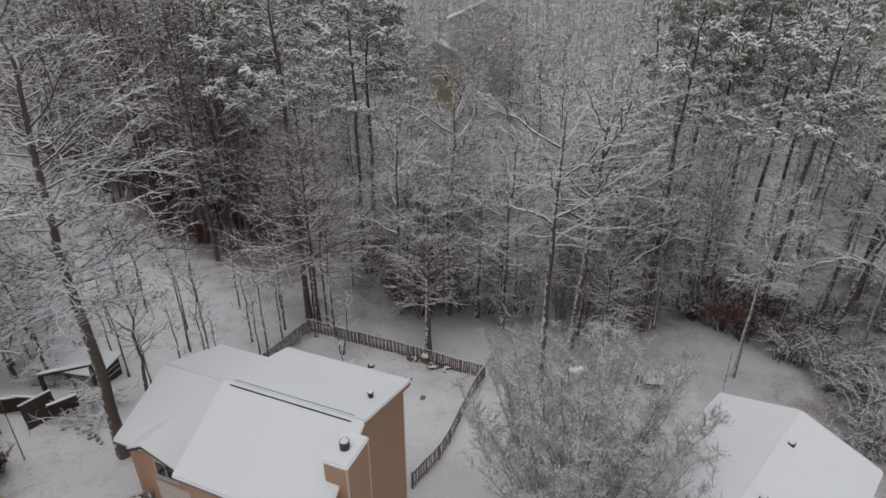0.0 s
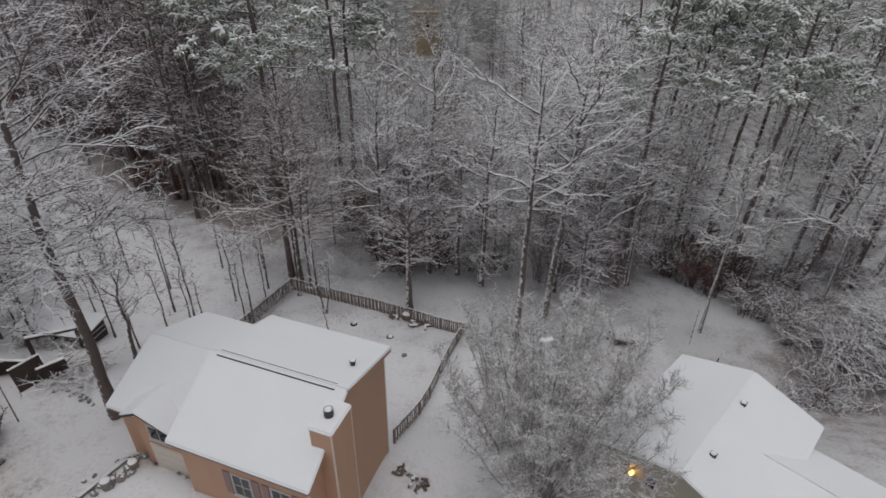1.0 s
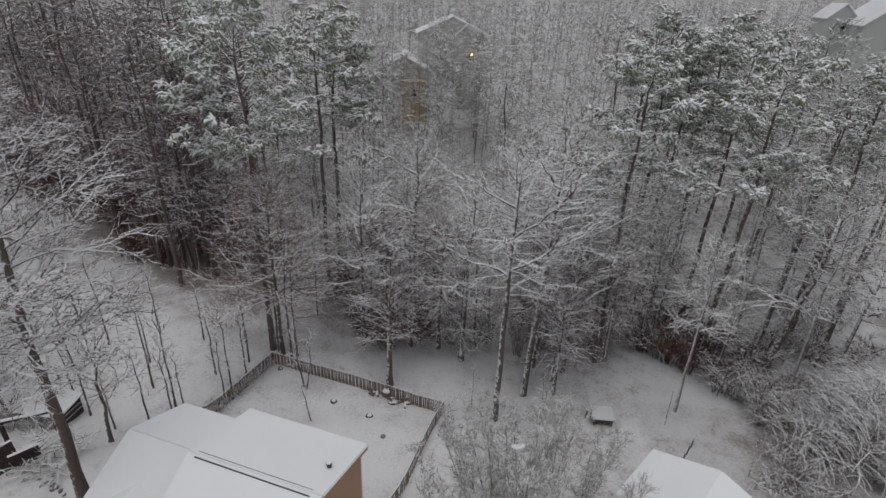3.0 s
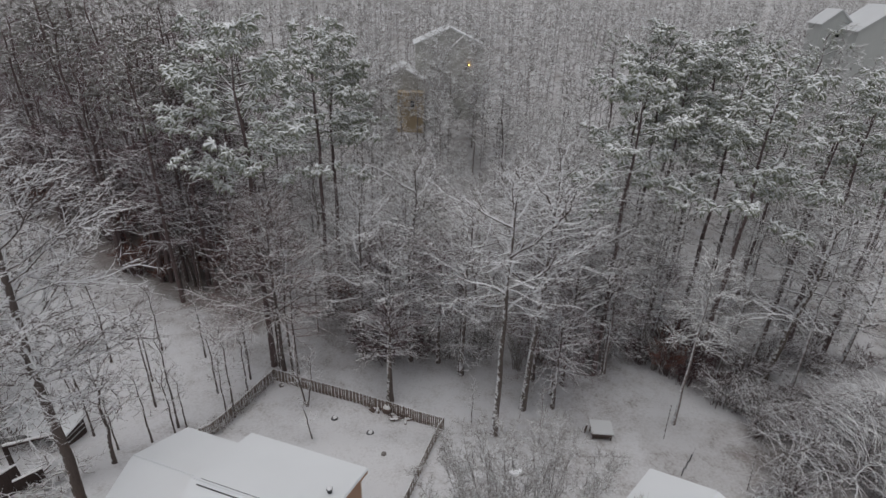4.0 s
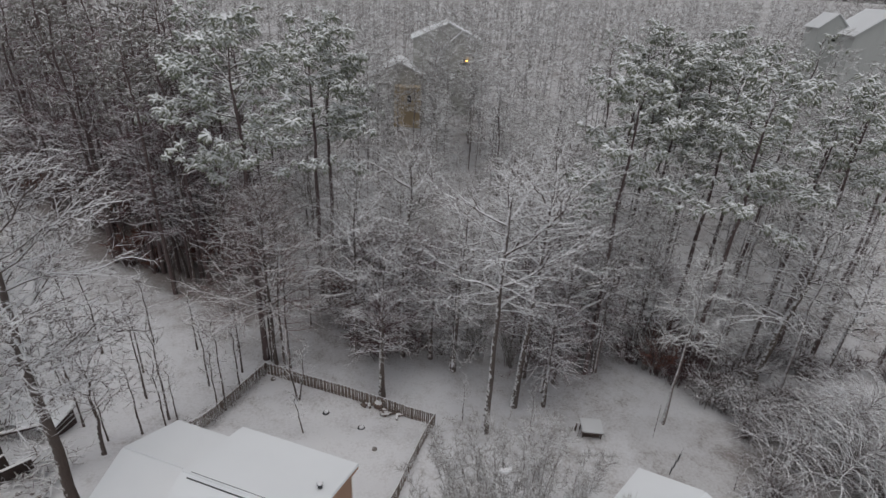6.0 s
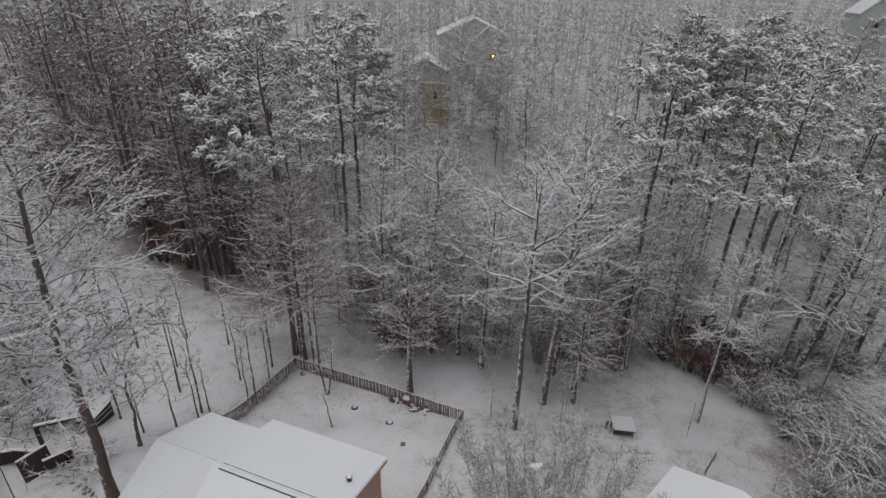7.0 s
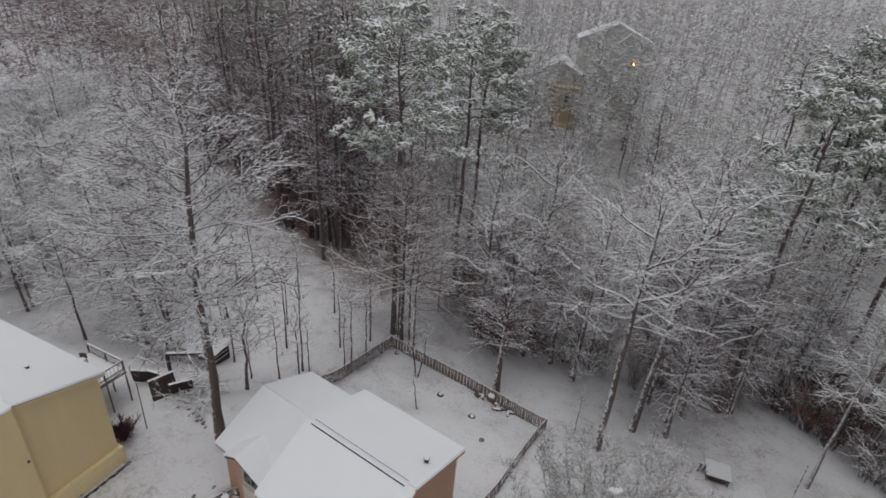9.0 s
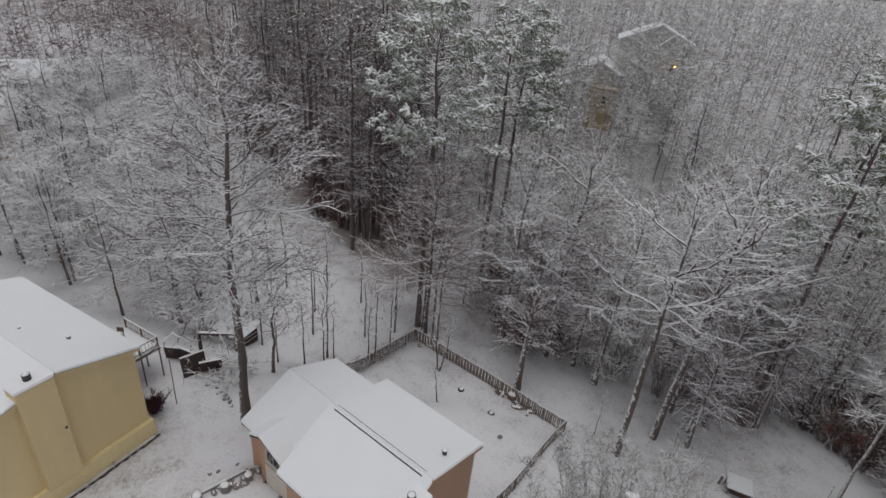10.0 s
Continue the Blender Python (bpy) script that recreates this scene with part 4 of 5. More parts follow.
for x, y, s, p in ((-22.2, 37.1, 0.95, sapling_a), (-20.9, 39.4, 1.05, sapling_b), (-20.2, 39.5, 0.75, sapling_a), (-16.4, 41.3, 1.0, sapling_b), (-17.0, 40.9, 0.9, sapling_a),
                   (-17.6, 50.2, 1.0, sapling_a), (-16.4, 47.0, 0.95, sapling_b), (6.6, 40.3, 0.6, sapling_a), (12.9, 38.5, 0.55, sapling_b), (-24.5, 36.0, 0.8, sapling_a), (-27.5, 34.5, 0.8, sapling_b),
                   (-30.0, 40.0, 0.9, sapling_a), (-33.0, 45.0, 0.9, sapling_b), (-26.0, 46.0, 0.9, sapling_b), (-22.0, 50.0, 0.95, sapling_a), (-38.5, 41.0, 0.9, sapling_a), (-24.0, 42.0, 1.05, sapling_b), (-19.0, 44.5, 1.0, sapling_a), (-28.0, 38.5, 0.95, sapling_b), (-19.5, 36.2, 0.9, sapling_b),
                   (-27.0, 51.0, 1.0, sapling_a), (-31.5, 49.0, 1.1, sapling_b), (-36.0, 52.0, 1.1, sapling_a), (-15.6, 43.6, 1.0, sapling_a), (-41.0, 47.0, 1.1, sapling_b)):
    plant(p, x, y, s, 1.0, None, 0, 0, "saplings")
plant(garden_tree, -1.45, 43.3, 1.0, 1.0, 200, 0, 0, "garden trees")
plant(oak_b, 8.55, 38.3, 0.98, 1.0, 15)
plant(maple, -4.6, 50.0, 1.1, 1.1, 60)
plant(maple, 1.0, 53.0, 1.15, 1.2, 200)
plant(maple, 27.5, 50.5, 0.9, 1.0, 320)
plant(maple, 6.2, 47.5, 1.1, 1.1, 120)
plant(maple, 17.0, 46.0, 1.1, 1.1, 15)
plant(maple, 49.0, 47.0, 1.0, 1.0, 250, 0, 4)
for x, y in ((43.0, 52.0), (47.5, 57.5), (50.5, 51.0), (55.0, 56.0), (45.5, 62.0), (58.0, 49.5)):
    plant(stem_pine, x, y, 0.95, 1.0, None, 0, 1.5, "pines of the wood")
plant(oak_b, 12.05, 42.3, 1.0, 1.0, 200, 0, 2)
plant(small, 15.2, 42.5, 1.25, 1.0, 90)
plant(slim_d, 26.7, 39.6, 0.95, 0.95, 30)
plant(slim_b, 40.2, 48.8, 1.1, 1.0, 70)
plant(sprawl, 39.4, 45.7, 1.1, 1.05, 210, 0, 8)
plant(slim_b, 41.7, 55.0, 1.2, 1.0, 170)
# dark stems of the open wood beyond the clearing
for x, y, s in ((-76.4, 51.4, 1.0), (-72.4, 51.3, 1.1), (-67.0, 51.0, 1.0), (-62.9, 53.1, 1.0), (-81.8, 63.8, 1.1), (-60.0, 43.6, 0.85), (-76.8, 69.8, 1.1), (-68.4, 45.4, 0.9), (-44.1, 42.3, 0.7)):
    plant(dark_stem, x, y, s, 1.0, 40 * x, 0, 0)
# thickets of small trees along the edge of the wood
for i in range(8):
    plant(small, R.uniform(13, 31), R.uniform(44, 53), R.uniform(1.1, 1.6), 1.1)
for i in range(5):
    plant(small, R.uniform(-6, 10), R.uniform(46.5, 54), R.uniform(1.0, 1.5), 1.1)
# pines with their crowns over the wood
for x, y, p, s in ((-14.4, 49.3, pine_a, 1.0), (-9.8, 60.5, pine_b, 1.0), (21.0, 47.5, pine_b, 0.98), (33.0, 47.5, pine_b, 1.0), (30.5, 64.8, pine_a, 1.0), 
                   (31.9, 61.8, pine_b, 1.0), (38.6, 68.2, pine_a, 1.0), (47.6, 71.9, pine_b, 1.0), (46.5, 52.0, pine_b, 0.95), (36.0, 58.0, pine_b, 0.98), (-9.0, 66.0, pine_a, 0.95), (-24.0, 69.0, pine_b, 1.0)):
    plant(p, x, y, s, 1.0, None, 0, 0, "pines of the wood")
# clear-stemmed pines on the east side
for i in range(9):
    plant(stem_pine, R.uniform(27, 58), R.uniform(54, 80), R.uniform(0.9, 1.1), 1.0, None, R.gauss(0, 1), R.gauss(0, 1.5), "pines of the wood")
# a dark stand of pines on the west side
for i in range(58):
    x = -80 + 60 * R.random() ** 0.85
    y = stand_edge(x) + 22 * R.random() ** 1.3
    plant(dark_pine, x, y, R.uniform(0.75, 1.1), R.uniform(0.92, 1.1), None, R.gauss(0, 1.5), R.gauss(0, 1.5), "pines of the wood")
for i in range(84):
    x = -74 + 58 * R.random()
    y = stand_edge(x) + R.uniform(1, 20)
    plant(brown_a, x, y, R.uniform(0.8, 1.35), R.uniform(0.95, 1.25), None, R.gauss(0, 3), R.gauss(0, 3))


def open_ground(x, y):
    """Garden, clearings, house plots and the pine stand, where the other trees keep off."""
    if y < 45.5 and -14 < x < 36:
        return True
    if -14 < x < -5 and y < 54:
        return True
    if -80 < x <= -14:
        if x < -0.86 * y - 4:
            return y < 44
        return y < stand_edge(x) + 21
    if x <= -80 and y < 44:
        return True
    return x > 36 and y < 40


# the wood at large
spots = []
kinds = [slim_a, slim_b, slim_c, oak_a, slim_a, slim_b, pale_a, slim_c]
for gy in np.arange(46, 112, 5.2):
    half = 8 + gy * 0.88
    for gx in np.arange(-half - 14, half, 5.2):
        x, y = gx + R.uniform(-2.3, 2.3), gy + R.uniform(-2.3, 2.3)
        if open_ground(x, y) or R.random() < 0.08 or (26 < x < 60 and 45 < y < 80 and R.random() < 0.7):
            continue
        spots.append((x, y))
spots.sort(key=lambda s: s[1] + 0.15 * abs(s[0]))
for x, y in spots[:180]:
    kind = pale_a if x < -0.92 * y else R.choice((dark_pine, brown_a, dark_pine)) if x < -0.3 * y else R.choice(kinds)
    low = 0.5 if y > 58 and (abs(x) < 4.2 or abs(x - 9.5) < 3) else 1.0
    plant(kind, x, y, low * R.uniform(0.75, 1.1), R.uniform(0.9, 1.12), None, R.gauss(0, 1.5), R.gauss(0, 1.5))


def far_wood(places, seed, twig_mat, note):
    """The rest of the wood, too far to count."""
    stems, twigs = Wood(), Wood()
    rng = random.Random(seed)
    for x, y in places:
        z, h = ground_z(x, y), rng.uniform(15, 24)
        stems.add([(x, y, z - 0.3), (x + rng.gauss(0, 0.4), y, z + h * 0.55), (x + rng.gauss(0, 0.7), y, z + h)], [0.10, 0.075, 0.03], 4)
        for i in range(28):
            t = rng.uniform(0.12, 0.98)
            b = (x, y, z + h * t)
            ln = (1.25 - t) * rng.uniform(2.0, 5.6)
            az = rng.uniform(0, 6.28)
            tip = plus(b, unit(az, rng.uniform(0.0, 0.8)), ln)
            twigs.add([b, tip], [0.08, 0], 3)
            for k in range(4):
                m = along([b, tip], rng.uniform(0.25, 1.0))
                twigs.add([m, plus(m, unit(az + rng.gauss(0, 1.0), rng.gauss(0.25, 0.45)), rng.uniform(0.8, 2.2))], [0.065, 0], 3)
    s = stems.mesh("far_wood_stems", [M_TRUNK_GREY])
    tagged(s, "stems of the far snowy wood on the rising ground", "woods", kind="stuff")
    t = twigs.mesh("far_wood_branches", [twig_mat])
    tagged(t, note, "woods", kind="stuff")


far = [s for s in spots[180:] if not (abs(s[0] - 5) < 14 and s[1] > 118)]
for gy in np.arange(113, 235, 7.0):
    for gx in np.arange(-gy * 1.0 - 10, gy * 0.95, 7.0):
        if not (abs(gx - 5) < 15 and 116 < gy < 142):
            far.append((gx + R.uniform(-3.5, 3.5), gy + R.uniform(-3.5, 3.5)))
for gy in np.arange(46, 112, 7.5):
    for gx in np.arange(-gy - 60, -22 - gy * 0.88, 7.5):
        far.append((gx + R.uniform(-3.5, 3.5), gy + R.uniform(-3.5, 3.5)))
for gy in np.arange(113, 210, 9.0):
    for gx in np.arange(-gy * 1.55, -gy * 1.0 - 10, 9.0):
        far.append((gx + R.uniform(-4, 4), gy + R.uniform(-4, 4)))
for i in range(30):
    far.append((R.uniform(4.6, 20), R.uniform(96, 124)))
for i in range(34):
    far.append((R.uniform(78, 108), R.uniform(92, 116)))
far = [s for s in far if not (abs(s[0] - 0.6) < 4.0 and s[1] < 126) and not (abs(s[0] - 11.0) < 2.2 and 84 < s[1] < 127)]
for gy in np.arange(236, 340, 11.0):
    for gx in np.arange(-gy * 1.0, gy * 0.95, 11.0):
        far.append((gx + R.uniform(-5, 5), gy + R.uniform(-5, 5)))
dusk = [s for s in far if s[0] < -0.32 * s[1] and s[1] < 150]
far_wood([s for s in far if s not in dusk], 77, M_TWIG_HAZE, "snow-covered branches of the far wood")
far_wood(dusk, 78, M_TWIG_BROWN, "brown, lightly snowed branches of the far wood")
for x, y, s in ((-5.0, 104.0, 1.1), (-6.5, 97.0, 1.15), (-4.4, 92.0, 1.0), (-7.6, 90.0, 1.1), (-8.0, 108.0, 1.1), (5.6, 108.0, 0.8), (5.4, 98.0, 0.85), (5.5, 90.0, 0.8), (-5.5, 112.0, 0.8), (6.0, 116.0, 0.8)):
    plant(slim_a, x, y, s, 1.05)
for x, y, s in ((-3.4, 110.0, 1.0), (-1.4, 113.5, 0.72), (1.9, 110.5, 0.72), (3.4, 114.0, 0.9), (5.8, 109.0, 1.1), (7.2, 115.0, 1.15), (8.0, 105.0, 1.05), (13.4, 112.0, 1.1), (14.6, 118.0, 1.1), (15.6, 108.0, 1.0), (12.9, 104.0, 0.95), (-5.0, 118.0, 0.95)):
    plant(slim_b, x, y, s, 1.0)
for i in range(14):
    plant(slim_c, R.uniform(-5, 5), R.uniform(62, 94), R.uniform(0.5, 0.68), 1.0)

# pale trees across the west clearing
for i in range(44):
    y = R.uniform(36, 74)
    x = -0.86 * y - R.uniform(1, 32)
    plant(pale_a, x, y, R.uniform(0.8, 1.15), R.uniform(0.9, 1.1), None, R.gauss(0, 2), R.gauss(0, 2))
for i in range(6):
    plant(pale_a, R.uniform(-72, -46), R.uniform(40, 54), R.uniform(0.6, 0.9), R.uniform(0.9, 1.1), None, R.gauss(0, 2), R.gauss(0, 2))
# undergrowth
for x, y, p, s in ((-4.7, 51.5, dark_thicket, 1.3), (-1.5, 50.0, dark_thicket, 1.2), (1.5, 51.0, dark_thicket, 1.15), (-7.5, 60.0, russet, 1.3), (-5.5, 56.0, russet, 1.1), (-8.5, 58.0, bramble, 1.4), (-3.0, 56.0, bush, 1.5), (0.5, 54.5, dark_thicket, 1.4), (31.5, 53.0, russet, 0.9), (30.7, 51.0, dark_thicket, 1.7), (34.0, 49.0, dark_thicket, 1.4),
                   (27.5, 50.0, bush, 1.4), (37.0, 46.0, bramble, 1.3), (33.0, 42.5, bush, 1.4), (35.5, 40.0, bush, 1.5)):
    plant(p, x, y, s, 1.0, None, 0, 0, "undergrowth")
for i in range(44):
    x, y = R.uniform(-8, 30), R.uniform(49.5, 76)
    plant(R.choice((bramble, bush, bush)), x, y, R.uniform(0.7, 1.5), R.uniform(0.8, 1.2), None, 0, 0, "undergrowth")
for i in range(46):
    x = R.uniform(-72, -18)
    y = stand_edge(x) + 18 * R.random() ** 1.5
    plant(R.choice((dark_thicket, dark_thicket, russet)), x, y, R.uniform(0.8, 1.4), 1.0, None, 0, 0, "undergrowth")
for x, y, s in ((39.5, 38.0, 0.9), (47.5, 36.5, 1.0), (42.0, 31.5, 0.9), (34.0, 35.0, 0.9), (38.5, 32.5, 1.1), (41.0, 36.5, 1.1), (44.0, 39.5, 1.0), (45.5, 33.0, 1.2)):
    plant(bowed, x, y, s, 1.0, None, R.gauss(18, 7), R.gauss(22, 7), "bowed trees")

for x, y, s in ((12.5, 48.5, 1.1), (28.2, 48.0, 1.1), (22.0, 49.5, 1.3), (17.4, 50.0, 1.3), (9.6, 50.6, 1.3)):
    plant(withy, x, y, s, 1.0, None, R.gauss(0, 3), R.gauss(0, 3), "undergrowth")
for k in range(9):
    x, y = -14.1 - 4.1 * k / 8, 46.4 - 8.7 * k / 8
    plant(bush, x, y, R.uniform(0.35, 0.55), 1.0, None, 0, 0, "undergrowth")
for i in range(30):
    y = R.uniform(30, 46)
    plant(bramble, R.uniform(33, 47), y, R.uniform(0.7, 1.1), 0.75, None, 0, 0, "undergrowth")
for i in range(22):
    plant(R.choice((bramble, bush, bramble)), R.uniform(40, 62), R.uniform(43, 62), R.uniform(0.8, 1.2), 0.8, None, 0, 0, "undergrowth")
for x, y, s in ((30.5, 45.5, 1.0), (29.0, 47.0, 1.2), (32.0, 47.0, 1.1), (33.5, 45.0, 1.0), (27.0, 49.0, 1.0)):
    plant(russet if s > 1.15 else dark_thicket, x, y, s, 1.1, None, 0, 0, "undergrowth")
for x, y, s in ((-34.6, 36.7, 0.42), (-33.0, 36.3, 0.5), (-31.4, 36.2, 0.42), (-30.0, 36.0, 0.36)):
    plant(bush, x, y, s, 1.0, None, 0, 0, "undergrowth")
# the broad clump between the houses
clump = dome_tree("tree", "broad many-stemmed bare tree of fine upright grey twigs", 61, 13.2, 7.0, 66)
clump.matrix_world = stand(6.9, 20.0, 0)
nest = bmesh.new()
for dx, dy, dz, r in ((0, 0, 0, 0.15), (0.22, 0.05, 0.06, 0.11), (-0.17, 0.1, -0.05, 0.12), (0.05, -0.15, 0.13, 0.09)):
    lump(nest, dx, dy, dz, r, r * 0.9, r * 0.8, random.Random(6), 0.9)
nest = part("snow_clump", nest, M_CLUMP)
nest.matrix_world = pose(5.95, 19.8, 14.1)
tagged(nest, "clump of snow caught in the top twigs", "snow")


# ---- things in the gardens ----
def snowy_stone(x, y, size, rng, group="stones of the garden bed", z=None):
    z = ground_z(x, y) if z is None else z
    s = thing("stone", "rough grey stone capped with snow", "stone", pose(x, y, z, 0, 0, rng.uniform(0, 360)), group)
    part("rock", lump(bmesh.new(), 0, 0, size * 0.25, size * rng.uniform(0.8, 1.2), size * rng.uniform(0.6, 1), size * 0.62, rng, 0.35), M_STONE, s)
    part("snow_cap", lump(bmesh.new(), size * 0.1, 0, size * 0.60, size * 0.62, size * 0.5, size * 0.26, rng, 0.5), M_CLUMP, s, "cap of snow", smooth=True)
    return s


def log(bm, p, q, r):
    tube(bm, p, q, r, r * 0.92, 7)


def garden_pot():
    """The big clay pot at the fence, heaped with snow."""
    x, y = -1.66, 41.75
    t = thing("planter", "square dark clay planter heaped with snow", "planter", pose(x, y, ground_z(x, y), 0, 0, -25))
    bm = boxes((-0.42, 0.42, -0.42, 0.42, 0.0, 0.62), bevel=0.04)
    for v in bm.verts:
        k = 0.8 + 0.2 * v.co.z / 0.62
        v.co.x, v.co.y = v.co.x * k, v.co.y * k
    pot = part("pot", bm, M_POT, t)
    part("rim", boxes((-0.47, 0.47, -0.47, -0.36, 0.56, 0.68), (-0.47, 0.47, 0.36, 0.47, 0.56, 0.68), (-0.47, -0.36, -0.36, 0.36, 0.56, 0.68), (0.36, 0.47, -0.36, 0.36, 0.56, 0.68)), M_POT, pot)
    part("snow_heap", lump(bmesh.new(), 0, 0, 0.68, 0.44, 0.42, 0.30, random.Random(3)), M_CLUMP, t, "heap of snow", smooth=True)


def log_heap(x, y, n, seed, spread, label, long=0.9, snowed=0.65):
    """Cut logs dropped in a loose heap with snow on them: thing > each log (> snow)."""
    rng = random.Random(seed)
    t = thing("log_heap", label, "logs", pose(x, y, ground_z(x, y)))
    for i in range(n):
        px, py, a = rng.uniform(-spread, spread), rng.uniform(-spread * 0.6, spread * 0.6), rng.uniform(0, 6.28)
        dx, dy = math.cos(a) * long * rng.uniform(0.3, 0.55), math.sin(a) * long * rng.uniform(0.3, 0.55)
        z, r = rng.uniform(0.05, 0.22), rng.uniform(0.06, 0.12)
        bm = bmesh.new()
        log(bm, (px - dx, py - dy, z), (px + dx, py + dy, z + rng.uniform(-0.04, 0.1)), r)
        g = part("log", bm, M_DECK, t)
        if rng.random() < snowed:
            part("snow", lump(bmesh.new(), px, py, z + r * 0.9, max(abs(dx), 0.12), max(abs(dy), 0.12), r * 0.6, rng, 0.2), M_CLUMP, g, "snow lying on the log", smooth=True)


def snow_ring(x, y, r, label):
    """An old tyre set in the lawn, half filled with snow: thing > tyre, snow."""
    t = thing("tyre", label, "tyre", pose(x, y, ground_z(x, y)))
    bm = bmesh.new()
    n, k = 24, 8
    vs = [[bm.verts.new(((r + 0.1 * math.cos(b)) * math.cos(a), (r + 0.1 * math.cos(b)) * math.sin(a), 0.03 + 0.1 * math.sin(b))) for b in [2 * math.pi * j / k for j in range(k)]] for a in [2 * math.pi * i / n for i in range(n)]]
    for i in range(n):
        for j in range(k):
            bm.faces.new((vs[i][j], vs[(i + 1) % n][j], vs[(i + 1) % n][(j + 1) % k], vs[i][(j + 1) % k]))
    part("rim", bm, M_METAL, t, "dark rubber", smooth=True)
    part("snow_fill", lump(bmesh.new(), 0.03, 0.05, 0.1, r * 0.93, r * 0.9, 0.12, random.Random(int(x * 9)), 0.15), M_CLUMP, t, "snow filling the tyre", smooth=True)


def firewood_shelter():
    """An open wood store with a snow-covered flat roof: thing > post, roof, snow, each log."""
    x, y = 18.85, 38.3
    t = thing("wood_store", "low open wood store with a snow-covered roof and split logs", "wood store", pose(x, y, ground_z(x, y), 0, 0, -8))
    for px in (-0.85, 0.85):
        for py in (-0.7, 0.7):
            part("post", boxes((px - 0.05, px + 0.05, py - 0.05, py + 0.05, -0.2, 0.95)), M_DECK, t)
    part("roof", boxes((-1.0, 1.0, -0.9, 0.95, 0.95, 1.02)), M_DECK, t)
    part("roof_snow", boxes((-1.03, 1.03, -0.93, 0.98, 1.02, 1.16), bevel=0.05), M_SNOW_STORE, t, "flat slab of greyish snow")
    rng = random.Random(9)
    for i in range(9):
        for j in range(4):
            bm = bmesh.new()
            log(bm, (-0.72 + i * 0.18, -0.62 + rng.uniform(-0.08, 0.08), 0.1 + j * 0.19), (-0.72 + i * 0.18, 0.2, 0.1 + j * 0.19), rng.uniform(0.07, 0.095))
            part("log", bm, M_POT if rng.random() < 0.35 else M_DECK, t)
    p = thing("post", "short dark post with a cap of snow", "post", pose(17.5, 38.8, ground_z(17.5, 38.8), 3, 4, 0))
    part("shaft", boxes((-0.07, 0.07, -0.07, 0.07, -0.2, 1.1), bevel=0.01), M_DECK, p)
    part("snow_cap", lump(bmesh.new(), 0, 0, 1.13, 0.1, 0.1, 0.07, random.Random(2)), M_CLUMP, p, "cap of snow", smooth=True)


def open_shed():
    """The lean-to behind the clearing: thing > post, wall, roof, snow."""
    x, y = -32.3, 38.5
    t = thing("shed", "low open-fronted shed with a broad snow-covered roof", "shed", pose(x, y, ground_z(x, y), 0, 0, -11) @ Matrix.Diagonal((1.15, 0.8, 0.82, 1)))
    for px in (-2.4, 0.0, 2.6):
        part("post", boxes((px - 0.07, px + 0.07, -1.6, -1.46, -0.3, 1.75)), M_TIMBER, t)
    part("wall", boxes((-2.6, 2.8, 1.45, 1.55, -0.3, 2.1)), M_TIMBER, t, "dark board wall")
    part("wall", boxes((2.75, 2.85, -1.6, 1.445, -0.3, 1.85)), M_TIMBER, t, "dark board wall")
    part("roof", prism_x([(-1.9, 1.76), (1.8, 2.2), (1.8, 2.3), (-1.9, 1.86)], -2.9, 3.1), M_TIMBER, t)
    part("roof_snow", soft_slab([(-1.95, 1.865), (1.85, 2.305), (1.85, 2.5), (-1.95, 2.06)], -2.95, 3.15), M_SNOW, t, "thick snow slab")
    rng = random.Random(15)
    for i in range(10):
        bm = bmesh.new()
        a = rng.uniform(-2.2, 1.6)
        log(bm, (a, rng.uniform(-1.4, 0.8), 0.12 + 0.2 * rng.random()), (a + rng.uniform(0.5, 1.3), rng.uniform(-1.4, 1.0), 0.2 + 0.5 * rng.random()), 0.09)
        part("log", bm, M_TIMBER, t)
    for hz in (0.75, 1.35):
        part("snow_edge", boxes((2.86, 2.93, -1.6, 1.3, hz, hz + 0.06), bevel=0.02), M_CLUMP, t, "line of snow on a batten")


